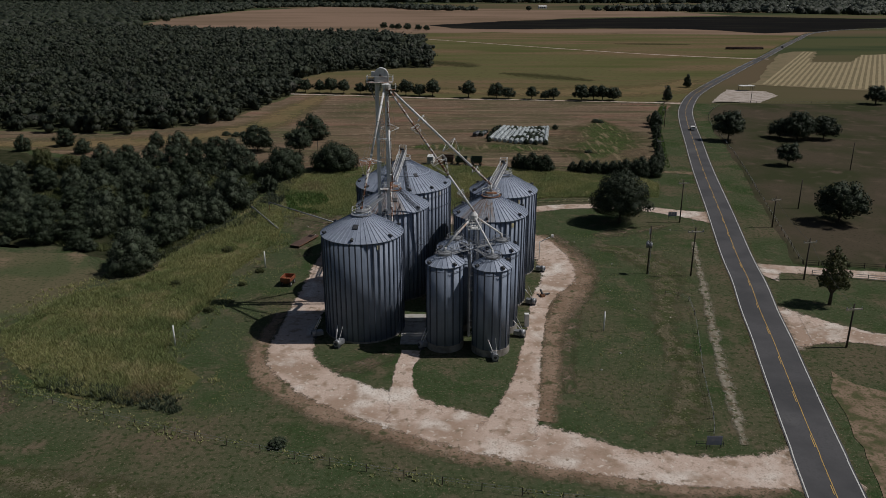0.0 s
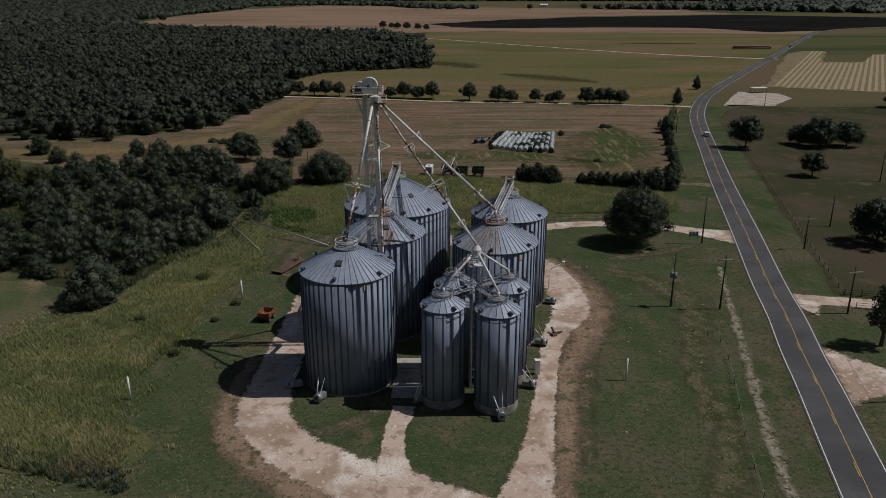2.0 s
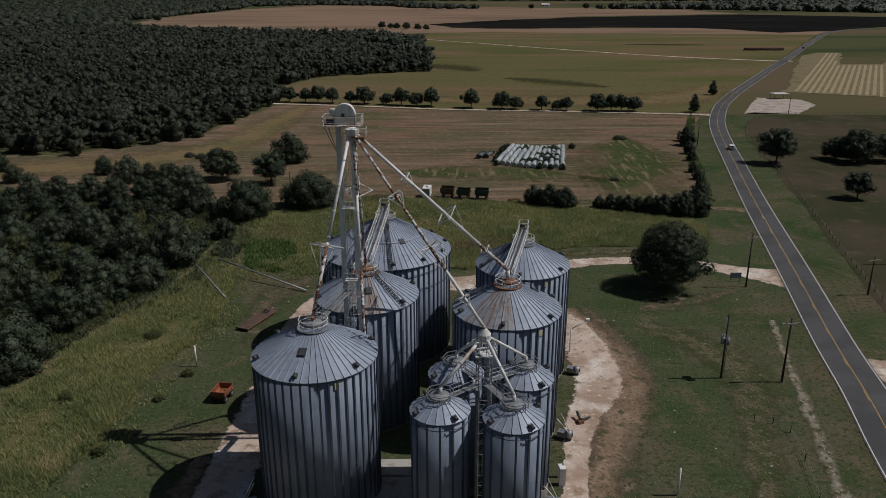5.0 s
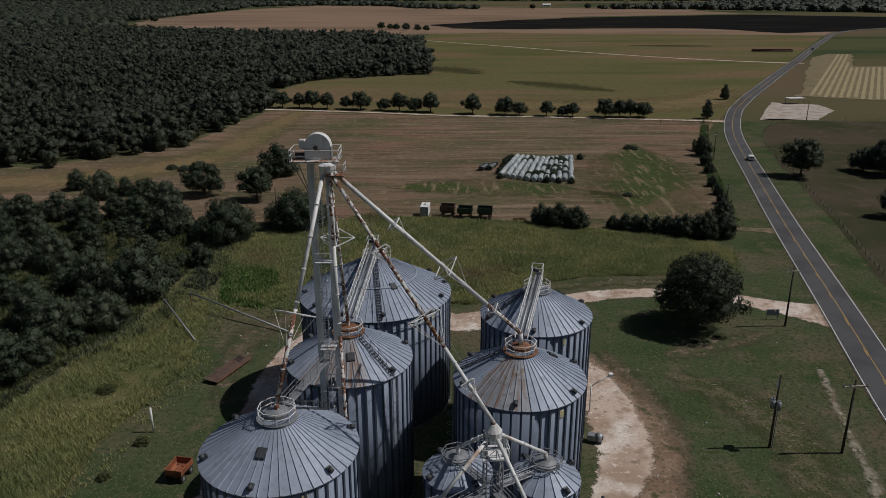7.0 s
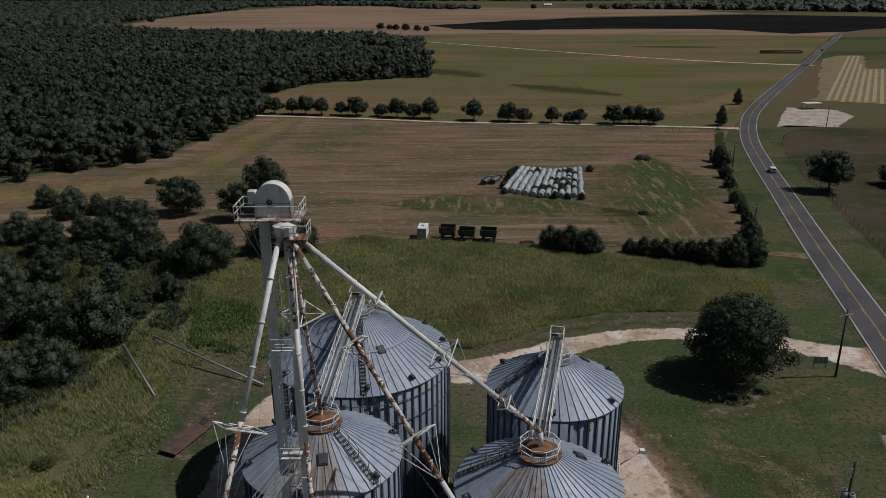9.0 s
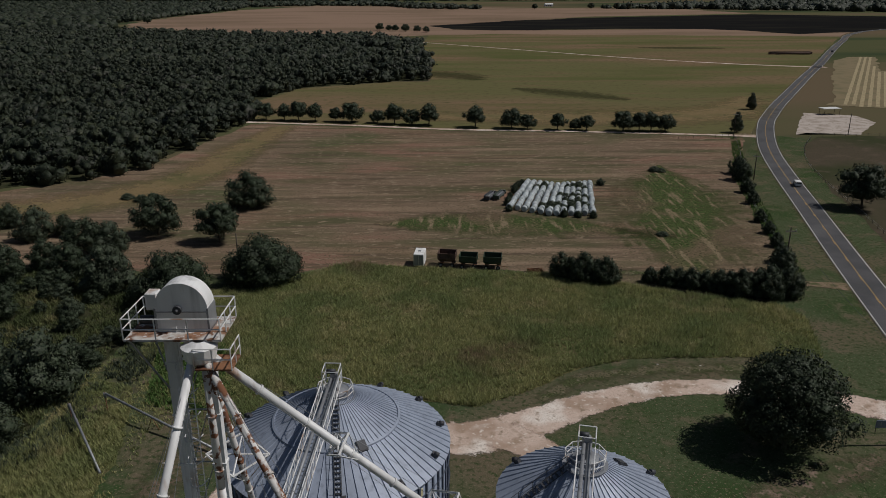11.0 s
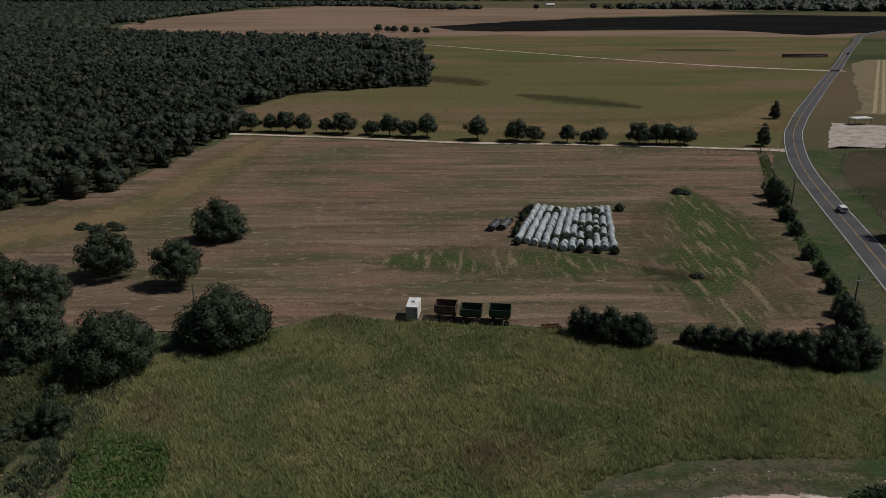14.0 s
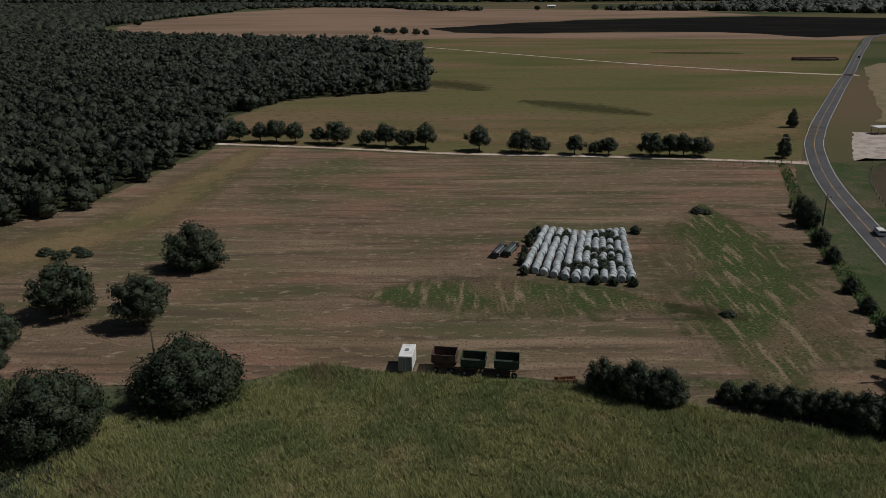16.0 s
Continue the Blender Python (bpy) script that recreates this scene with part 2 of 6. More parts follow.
M["weed_leaf"] = material("mixed_weed_leaves", (0.13, 0.145, 0.06), [((0.07, 0.09, 0.035), 0.09, 0.42, 0.58), ((0.22, 0.19, 0.095), 0.14, 0.55, 0.70), ((0.06, 0.08, 0.03), 0.6, 0.5, 0.66)], 0.75, spec=0.2, island=0.35, translucent=0.25)
M["herb"] = material("broad_green_weeds", (0.10, 0.16, 0.045), [((0.065, 0.12, 0.03), 0.3, 0.42, 0.6)], 0.75, spec=0.2, island=0.35, translucent=0.2)


def steel(name, base, dull, rust=None, rough=0.48, metal=0.55, corrugate=0.0):
    m = material(name, base, [(dull, 0.35, 0.42, 0.66), (tuple(c * 0.8 for c in dull), 1.6, 0.52, 0.75, (1.0, 1.0, 0.12))] + ([(rust, 0.9, 0.58, 0.72, (1.0, 1.0, 0.35))] if rust else []), rough, metal, spec=0.5)
    if corrugate:
        nt = m.node_tree
        geo = nt.nodes.new("ShaderNodeNewGeometry")
        w = nt.nodes.new("ShaderNodeTexWave")
        w.wave_type, w.bands_direction, w.wave_profile = "BANDS", "Z", "SIN"
        w.inputs["Scale"].default_value = 3.1
        nt.links.new(geo.outputs["Position"], w.inputs["Vector"])
        bp = nt.nodes.new("ShaderNodeBump")
        bp.inputs["Strength"].default_value, bp.inputs["Distance"].default_value = corrugate, 0.013
        nt.links.new(w.outputs[1], bp.inputs["Height"])
        nt.links.new(bp.outputs[0], nt.nodes["Principled BSDF"].inputs["Normal"])
    return m


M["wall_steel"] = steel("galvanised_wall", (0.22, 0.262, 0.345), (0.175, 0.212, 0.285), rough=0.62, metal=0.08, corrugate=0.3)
# darker than the wall: the ribs' shadow lines are put into this colour
M["stiffener"] = steel("shade_darkened_steel", (0.075, 0.092, 0.13), (0.055, 0.068, 0.096), rough=0.6, metal=0.08)
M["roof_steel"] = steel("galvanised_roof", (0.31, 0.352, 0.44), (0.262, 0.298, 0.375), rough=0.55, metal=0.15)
M["roof_rusty"] = steel("rust_streaked_roof", (0.31, 0.33, 0.37), (0.26, 0.265, 0.29), (0.20, 0.12, 0.07), rough=0.55, metal=0.25)
nt = M["roof_rusty"].node_tree
tc, oi = nt.nodes.new("ShaderNodeTexCoord"), nt.nodes.new("ShaderNodeObjectInfo")
mp = nt.nodes.new("ShaderNodeMapping")
mp.inputs["Scale"].default_value = (0.22, 3.2, 0.1)
nt.links.new(tc.outputs["Object"], mp.inputs[0])
off = nt.nodes.new("ShaderNodeVectorMath")
off.operation = "ADD"
nt.links.new(mp.outputs[0], off.inputs[0])
sc = nt.nodes.new("ShaderNodeMath")
sc.operation = "MULTIPLY"
sc.inputs[1].default_value = 40.0
nt.links.new(oi.outputs["Random"], sc.inputs[0])
nt.links.new(sc.outputs[0], off.inputs[1])
sn = nt.nodes.new("ShaderNodeTexNoise")
sn.inputs["Scale"].default_value, sn.inputs["Detail"].default_value = 1.0, 4.0
nt.links.new(off.outputs[0], sn.inputs["Vector"])
sr = nt.nodes.new("ShaderNodeMapRange")
sr.inputs[1].default_value, sr.inputs[2].default_value = 0.50, 0.66
nt.links.new(sn.outputs[0], sr.inputs[0])
pb = nt.nodes["Principled BSDF"]
nt.links.new(ramp_mix(nt, sr.outputs[0], pb.inputs["Base Color"].links[0].from_socket, (0.21, 0.12, 0.075)), pb.inputs["Base Color"])
M["white_steel"] = steel("white_painted_steel", (0.76, 0.76, 0.76), (0.62, 0.62, 0.62), (0.36, 0.24, 0.17), rough=0.5, metal=0.0)
M["rusty_pipe"] = material("rusted_white_pipe", (0.66, 0.64, 0.62), [((0.15, 0.065, 0.038), 0.55, 0.47, 0.52), ((0.20, 0.09, 0.05), 2.2, 0.51, 0.56), ((0.62, 0.60, 0.58), 3.4, 0.57, 0.60)], 0.75)
M["grey_steel"] = steel("grey_galvanised", (0.33, 0.34, 0.36), (0.24, 0.25, 0.27), rough=0.5, metal=0.4)
M["dark_steel"] = steel("dark_vent_steel", (0.07, 0.075, 0.085), (0.05, 0.05, 0.055), rough=0.6, metal=0.3)
M["rusty_deck"] = material("rust_stained_deck", (0.50, 0.49, 0.47), [((0.26, 0.14, 0.085), 0.6, 0.46, 0.56), ((0.15, 0.075, 0.045), 1.8, 0.54, 0.64), ((0.58, 0.57, 0.56), 3.0, 0.57, 0.63)], 0.8)
M["rust"] = material("rust", (0.22, 0.105, 0.055), [((0.12, 0.05, 0.028), 1.2, 0.45, 0.65), ((0.30, 0.19, 0.12), 3.0, 0.56, 0.75)], 0.85, bump=0.3, bump_scale=12)
M["pole_wood"] = material("weathered_pole_wood", (0.075, 0.062, 0.05), [((0.04, 0.033, 0.028), 2.0, 0.45, 0.65, (1, 1, 0.15))], 0.95)


# ---- builders ----
def box(bm, x0, y0, z0, x1, y1, z1):
    v = [bm.verts.new(p) for p in ((x0, y0, z0), (x1, y0, z0), (x1, y1, z0), (x0, y1, z0), (x0, y0, z1), (x1, y0, z1), (x1, y1, z1), (x0, y1, z1))]
    for f in ((3, 2, 1, 0), (4, 5, 6, 7), (0, 1, 5, 4), (1, 2, 6, 5), (2, 3, 7, 6), (3, 0, 4, 7)):
        bm.faces.new([v[i] for i in f])


def rod(bm, a, b, r, sides=6, r2=None):
    """A straight bar with closed ends from a to b."""
    a, b = Vector(a), Vector(b)
    d = (b - a).normalized()
    u = d.orthogonal().normalized()
    w = d.cross(u)
    rings = []
    for p, rr in ((a, r), (b, r if r2 is None else r2)):
        rings.append([bm.verts.new(p + (u * math.cos(2 * math.pi * i / sides) + w * math.sin(2 * math.pi * i / sides)) * rr) for i in range(sides)])
    for i in range(sides):
        j = (i + 1) % sides
        f = bm.faces.new((rings[0][i], rings[0][j], rings[1][j], rings[1][i]))
        f.smooth = sides > 6
    bm.faces.new(rings[0][::-1])
    bm.faces.new(rings[1])


def lathe(bm, profile, sides=48, cx=0.0, cy=0.0, smooth=True, close=False):
    """Turns (radius, z) points about the z axis."""
    rings = [[bm.verts.new((cx + r * math.cos(2 * math.pi * i / sides), cy + r * math.sin(2 * math.pi * i / sides), z)) for i in range(sides)] for r, z in profile]
    pairs = list(zip(rings, rings[1:]))
    if close:
        pairs.append((rings[-1], rings[0]))
    for lo, hi in pairs:
        for i in range(sides):
            j = (i + 1) % sides
            f = bm.faces.new((lo[i], lo[j], hi[j], hi[i]))
            f.smooth = smooth
    return rings


def mesh_from(name, bm, mat):
    me = bpy.data.meshes.new(name)
    bm.normal_update()
    bm.to_mesh(me)
    bm.free()
    me.materials.append(mat)
    return me


def part(name, bm, mat, parent=None, label=""):
    ob = new(name, mesh_from(name, bm, mat) if isinstance(bm, bmesh.types.BMesh) else bm)
    if parent is not None:
        ob.parent = parent
    return tagged(ob, label) if label else ob


def thing(name, x, y, z=0.0, rz=0.0, label="", category="", group="", kind=""):
    e = new(name)
    e.matrix_basis = pose(x, y, z, 0, 0, rz)
    return tagged(e, label, category, group, kind)


def smooth_line(pts, step=2.0):
    """Catmull-Rom through points of any dimension."""
    p = [np.array(q, float) for q in pts]
    p = [2 * p[0] - p[1]] + p + [2 * p[-1] - p[-2]]
    out = []
    for i in range(1, len(p) - 2):
        n = max(2, int(np.linalg.norm((p[i + 1] - p[i])[:2]) / step))
        for k in range(n):
            s = k / n
            out.append(0.5 * (2 * p[i] + (p[i + 1] - p[i - 1]) * s + (2 * p[i - 1] - 5 * p[i] + 4 * p[i + 1] - p[i + 2]) * s * s + (3 * p[i] - p[i - 1] - 3 * p[i + 1] + p[i + 2]) * s ** 3))
    out.append(p[-2])
    return out


def ribbon(name, pts, z, mat, wobble=0.0, step=1.5, offset=0.0, label="", kind="structure", parent=None, thick=0.0):
    """A strip along (x, y, width) points, its edges ragged by wobble metres."""
    line = smooth_line(pts, step)
    bm = bmesh.new()
    frayed = mat in FRAYED
    inner = 0.08 if mat in FRAYED[1:] else 0.45
    edge = bm.verts.layers.float.new("edge")
    prev = None
    for i, q in enumerate(line):
        a, b = line[max(i - 1, 0)], line[min(i + 1, len(line) - 1)]
        d = (b - a)[:2]
        n = np.array((d[1], -d[0])) / (np.linalg.norm(d) + 1e-9)
        half = q[2] / 2 * (1.0 if not frayed else 1.12) + (0.2 if frayed else 0.0)
        row = []
        for s in (-1, -inner, inner, 1):
            w = 0.0
            if wobble and abs(s) == 1:
                w = wobble * (noise.noise((q[0] * 0.45 + s * 31, q[1] * 0.45, z * 50)) + 0.6 * noise.noise((q[0] * 1.4 + s * 17, q[1] * 1.4, 3)))
            c = q[:2] + n * (offset + s * half + (w * s if abs(s) == 1 else 0))
            row.append(bm.verts.new((c[0], c[1], z)))
            row[-1][edge] = 0.0 if abs(s) == 1 else 1.0
        if prev:
            for k in range(3):
                bm.faces.new((prev[k], prev[k + 1], row[k + 1], row[k]))
        prev = row
    ob = part(name, bm, mat, parent)
    return tagged(ob, label, "", "", kind) if not parent else ob


def patch(name, poly, z, mat, wobble=0.8, step=2.5, label="", freq=0.15):
    """A piece of ground with a ragged outline."""
    bm = bmesh.new()
    vs = []
    n = len(poly)
    for i in range(n):
        a, b = np.array(poly[i], float), np.array(poly[(i + 1) % n], float)
        k = max(1, int(np.linalg.norm(b - a) / step))
        for j in range(k):
            p = a + (b - a) * j / k
            w = Vector((noise.noise((p[0] * freq, p[1] * freq, 7)), noise.noise((p[0] * freq, p[1] * freq, 19)))) * wobble * 1.6
            w += Vector((noise.noise((p[0] * freq * 4, p[1] * freq * 4, 5)), noise.noise((p[0] * freq * 4, p[1] * freq * 4, 29)))) * wobble * 0.6
            vs.append(bm.verts.new((p[0] + w.x, p[1] + w.y, z)))
    bm.faces.new(vs)
    bmesh.ops.triangulate(bm, faces=bm.faces[:])
    for f in bm.faces:
        if f.normal.z < 0:
            f.normal_flip()
    return tagged(part(name, bm, mat), label, "", "", "structure")


def inside(poly, x, y):
    hit = False
    n = len(poly)
    for i in range(n):
        (x0, y0), (x1, y1) = poly[i], poly[(i + 1) % n]
        if (y0 > y) != (y1 > y) and x < (x1 - x0) * (y - y0) / (y1 - y0) + x0:
            hit = not hit
    return hit


# ---- the land ----
bm = bmesh.new()
bm.faces.new([bm.verts.new(p) for p in ((-6000, -800, 0), (6000, -800, 0), (6000, 9000, 0), (-6000, 9000, 0))])
tagged(part("ground", bm, M["far_land"]), "wide flat farmland of dull green and dry fields", "", "", "structure")

LAWN = [(-260, -200), (300, -200), (300, 150), (110, 170), (115, 262), (150, 420), (130, 425), (100, 355), (60, 300), (-110, 300), (-300, 350), (-600, 350)]
HAY = [(-200, 335), (-144, 327), (-118, 349), (-103, 368), (-96, 415), (-89, 456), (-41, 447), (4, 436), (47, 432), (88, 426), (126, 418), (97, 346), (87, 306), (83, 285), (68, 245), (52, 251), (44, 254.5), (30, 260), (17.7, 263.5), (3, 265.6), (-5, 266.2), (-19.5, 269.5), (-33, 262), (-60, 262), (-110, 268), (-160, 292), (-215, 322)]
WEED_MID = [(66, 222), (70, 238), (67, 244), (52, 250), (44, 253.5), (30, 259), (17.7, 262.5), (3, 264.6), (-5, 265.2), (-19.5, 268.5), (-34, 259), (-48, 252), (-54, 232), (-46, 212), (-30, 203), (-16, 205), (-5, 209), (6, 206), (15, 211), (23, 218), (33, 221.5), (48, 222)]
WEED_LEFT = [(-43, 195), (-42, 178), (-44, 170), (-47, 158), (-47, 140), (-49, 129), (-49, 119), (-44, 113), (-39, 109), (-41, 104), (-47, 101), (-55, 103), (-64, 106), (-72, 114), (-82, 124), (-78, 142), (-66, 156), (-62, 178), (-57, 195), (-56, 215), (-48, 212)]
MEADOW = [(-88, 461), (-41, 453), (4, 441), (47, 437), (88, 431), (131, 424), (146, 456), (176, 512), (215, 583), (254, 652), (302, 738), (388, 893), (446, 996), (490, 1075), (250, 1120), (68, 1150), (-20, 1130), (-24, 947), (-10, 734), (-8, 618), (-32, 618), (-90, 584), (-103, 525)]
FAR_DRY = [(-20, 1130), (68, 1150), (250, 1120), (490, 1075), (560, 1180), (380, 1255), (68, 1235), (-4, 1390), (83, 1511), (300, 1750), (700, 1900), (650, 2250), (300, 2450), (55, 2560), (-430, 2780), (-575, 2310), (-585, 1800), (-560, 1500), (-450, 1215), (-351, 1148), (-194, 1085), (-91, 1078)]
# outline of the painted cloud shadow
CLOUD_SHADE = [(-20, 1389), (10, 1265), (68, 1236), (248, 1275), (377, 1250), (470, 1135), (560, 1170), (640, 1245), (800, 1330), (1400, 1400), (1400, 1750), (940, 1680), (681, 1850), (258, 1680), (83, 1520)]
PASTURE = [(96, 222), (86, 182), (82, 163), (400, 120), (520, 420), (260, 420), (158, 421), (140, 396), (124, 345), (112, 290)]
patch("ground_lawn", LAWN, 0.02, M["lawn"], 3.0, 12, "mown green lawn with worn brown spots", 0.03)
patch("ground_hayfield", HAY, 0.05, M["hay"], 1.2, 4, "cut brown hayfield with faint mowing rows", 0.08)
patch("ground_pasture", PASTURE, 0.05, M["pasture"], 1.0, 4, "dry brown grazed pasture behind a wire fence", 0.08)
patch("ground_meadow", MEADOW, 0.08, M["far_green"], 1.5, 8, "yellow-green meadow beyond the tree-lined lane", 0.05)
patch("ground_dry_field", FAR_DRY, 0.085, M["far_brown"], 6.0, 20, "large dry tan field in the distance", 0.02)
patch("ground_dark_field", CLOUD_SHADE, 0.092, M["cloud_shade"], 10.0, 20, "cloud shadow painted dark on the fields far beyond the meadow", 0.012)
patch("ground_weeds", WEED_MID, 0.06, M["weed_floor"], 1.0, 3, "weedy ground under tall grass")
patch("ground_brush", WEED_LEFT, 0.06, M["weed_floor"], 1.2, 3, "rough brushy ground beside the lawn")
patch("ground_thicket", [(-118, 176), (-88, 174), (-77, 164), (-66, 166), (-64, 180), (-58, 200), (-57, 218), (-56, 236), (-48, 250), (-70, 262), (-110, 266), (-160, 285), (-215, 318), (-260, 300), (-190, 200)], 0.07, M["litter"], 2.0, 3, "dark leafy ground beneath the thicket")
patch("ground_woods", [(-215, 345), (-144, 332), (-120, 352), (-106, 370), (-99, 415), (-92, 462), (-107, 525), (-93, 588), (-34, 622), (-10, 622), (-12, 734), (-26, 940), (-95, 1070), (-455, 1205), (-580, 1450), (-600, 1800), (-590, 2300), (-630, 2620), (-1700, 2620), (-900, 900), (-480, 420)], 0.14, M["litter"], 2.0, 6, "dark leafy ground beneath the woodland")
patch("ground_left_field", [(-120, 172), (-88, 172), (-75, 158), (-84, 128), (-160, 100), (-260, 190)], 0.045, M["field_edge"], 3.0, 5, "pale brown and green field edge", 0.06)

# ---- road ----
ROAD = [(20, -150), (27, -75), (34, -10), (42, 45), (50.0, 82.2), (51.5, 88.5), (53.1, 95.6), (55.0, 103.7), (57.2, 113), (59.8, 123.8), (62.6, 136.5), (66.4, 151.7), (70.3, 170), (79.1, 206.5), (91.7, 260), (104.9, 312.5), (115.4, 354.4), (124.9, 388.8), (135.3, 419), (149.5, 454), (163, 481), (179, 511), (219, 582), (258, 651), (307, 736), (393, 890), (455, 997), (530, 1124), (627, 1225), (760, 1275), (1000, 1300)]
R3 = lambda w: [(x, y, w) for x, y in ROAD]
ribbon("road_verge", R3(9.6), 0.112, M["track"], 0.3, 1.5, label="pale gravel shoulder along the road")
ribbon("road", R3(7.5), 0.13, M["asphalt"], 0.06, 1.5, label="two-lane grey asphalt country road")
for side in (-1, 1):
    ribbon("road_edge_line", R3(0.16), 0.145, M["white_line"], 0, 1.5, side * 3.45, label="worn white edge line of the road")
near = [q for q in ROAD if q[1] < 1200]
ribbon("road_centre_line", [(x, y, 0.12) for x, y in near], 0.145, M["yellow_line"], 0, 1.5, 0.10, label="solid yellow centre line")
centre = smooth_line(near, 1.0)
dash = bmesh.new()
for i in range(0, len(centre) - 6, 12):
    for k in range(3):
        a, b = centre[i + k], centre[i + k + 1]
        d = (b - a) / np.linalg.norm(b - a)
        n = np.array((d[1], -d[0]))
        c0, c1 = a - n * 0.14, b - n * 0.14
        dash.faces.new([dash.verts.new((*q, 0.146)) for q in (c0 - n * 0.06, c1 - n * 0.06, c1 + n * 0.06, c0 + n * 0.06)])
tagged(part("road_dashes", dash, M["yellow_line"]), "broken yellow centre line", "", "", "structure")

# ---- gravel drives ----
FRINGE = [(47, 84.3, 10), (34, 84, 9), (24, 86, 9), (14, 90.5, 13), (5, 93.5, 12.5), (-5, 98, 12), (-14, 103, 12), (-21, 108.5, 11), (-26, 116, 10), (-27, 128, 9), (-26.5, 145, 9), (-26.5, 165, 9), (-26, 178, 9), (-23, 190, 8), (-17, 197, 8), (-6, 199, 9)]
ribbon("driveway_fringe", FRINGE, 0.045, M["worn"], 2.2, 0.7, label="worn dusty grass along the drive")
ribbon("driveway_fringe_east", [(11.5, 98, 8), (13.5, 107, 6.5), (15.5, 116, 6), (17.5, 125, 6), (20, 136, 6.5), (23, 145, 8.5), (27, 153, 10), (27.5, 163, 11), (26, 174, 10), (22, 184, 8)], 0.046, M["worn"], 2.2, 0.7, label="worn dusty grass along the east lane")
ribbon("driveway_main", [(52, 86, 13), (47, 84.3, 9), (40, 83.8, 7), (34, 84, 7), (24, 86, 7), (14, 90, 10), (5, 93, 9.5), (-5, 98, 9.5), (-14, 103, 9), (-21, 108.5, 8), (-26, 116, 8), (-27, 128, 7), (-26.5, 145, 7), (-26.5, 165, 6), (-26, 178, 6), (-23, 190, 6), (-17, 197, 6), (-6, 199, 7), (5, 198, 8), (14, 201.8, 7), (24, 207.4, 5.5), (34, 211, 4.8), (46, 212, 4.5), (58, 209.3, 4.8), (68, 204.3, 7), (76, 200, 13)], 0.09, M["gravel"], 0.5, 1.2, label="pinkish crushed-gravel drive looping round the bins")
ribbon("driveway_east", [(9, 92, 9), (11.5, 100, 6), (13.3, 107, 4.5), (15, 116, 3.6), (16.8, 125, 3.3), (18.9, 136, 3.4), (21.3, 145, 4.6), (25, 153, 7), (26, 163, 8), (24.5, 174, 8), (21, 184, 6), (15, 194, 6), (9, 199, 7)], 0.10, M["gravel"], 0.5, 1.2, label="narrow gravel lane past the east bins")
ribbon("driveway_middle", [(-4, 97, 9), (-6, 103, 4.5), (-6.5, 110, 3), (-5.6, 119, 3.2)], 0.11, M["gravel"], 0.5, 1.2, label="short gravel spur to the pit between the bins")
ribbon("field_lane", [(-100, 463, 3.2), (-88, 460, 3.2), (-41, 451, 3.2), (4, 440, 3.2), (47, 435.5, 3.2), (88, 429.5, 3.2), (120, 424, 3.2), (137, 421, 8)], 0.11, M["gravel"], 0.3, 2.5, label="pale gravel lane along the tree row")
ribbon("far_lane", [(-165, 1158, 4), (-55, 1029, 3.5), (36, 929, 3.5), (150, 804, 4), (222, 741, 5), (282, 708, 7), (296, 704, 9)], 0.13, M["gravel"], 0.3, 4, label="thin pale lane across the meadow")
ribbon("east_lane", [(70, 158, 14), (75, 160, 6), (81, 159, 5), (100, 155, 5), (160, 145, 5), (230, 130, 5)], 0.11, M["gravel"], 0.4, 2, label="pale gravel lane to the east pasture")
ribbon("east_drive", [(64, 129, 22), (68, 128, 15), (74, 126, 8), (82, 122.5, 5), (110, 118, 5), (160, 108, 5)], 0.11, M["gravel"], 0.5, 2, label="wide dusty drive east of the road")
ribbon("field_gate_track", [(88, 253, 5), (80, 255, 3), (74, 256, 2)], 0.11, M["dirt"], 0.4, 1.5, label="short dirt field entrance")
patch("dirt_yard", [(57, 84), (60, 98), (64, 112), (66, 107), (70, 104), (76, 92), (76, 60), (50, 62)], 0.085, M["dirt"], 1.0, 2.5, "bare dirt yard beside the road")
patch("gravel_pad", [(150, 424), (157, 429), (177, 424), (200, 454), (201, 473), (180, 483), (165, 455)], 0.11, M["gravel_pad"], 0.7, 3, "pale gravel pad beside the road")
ribbon("lawn_track", [(42, 90, 1.6), (44, 99, 2.6), (46, 109, 3.0), (50, 126, 2.6), (54, 142, 2.8), (58, 159, 2.4), (63, 179, 2.0)], 0.128, M["pebbly"], 0.9, 1.0, label="faint worn track in the lawn")
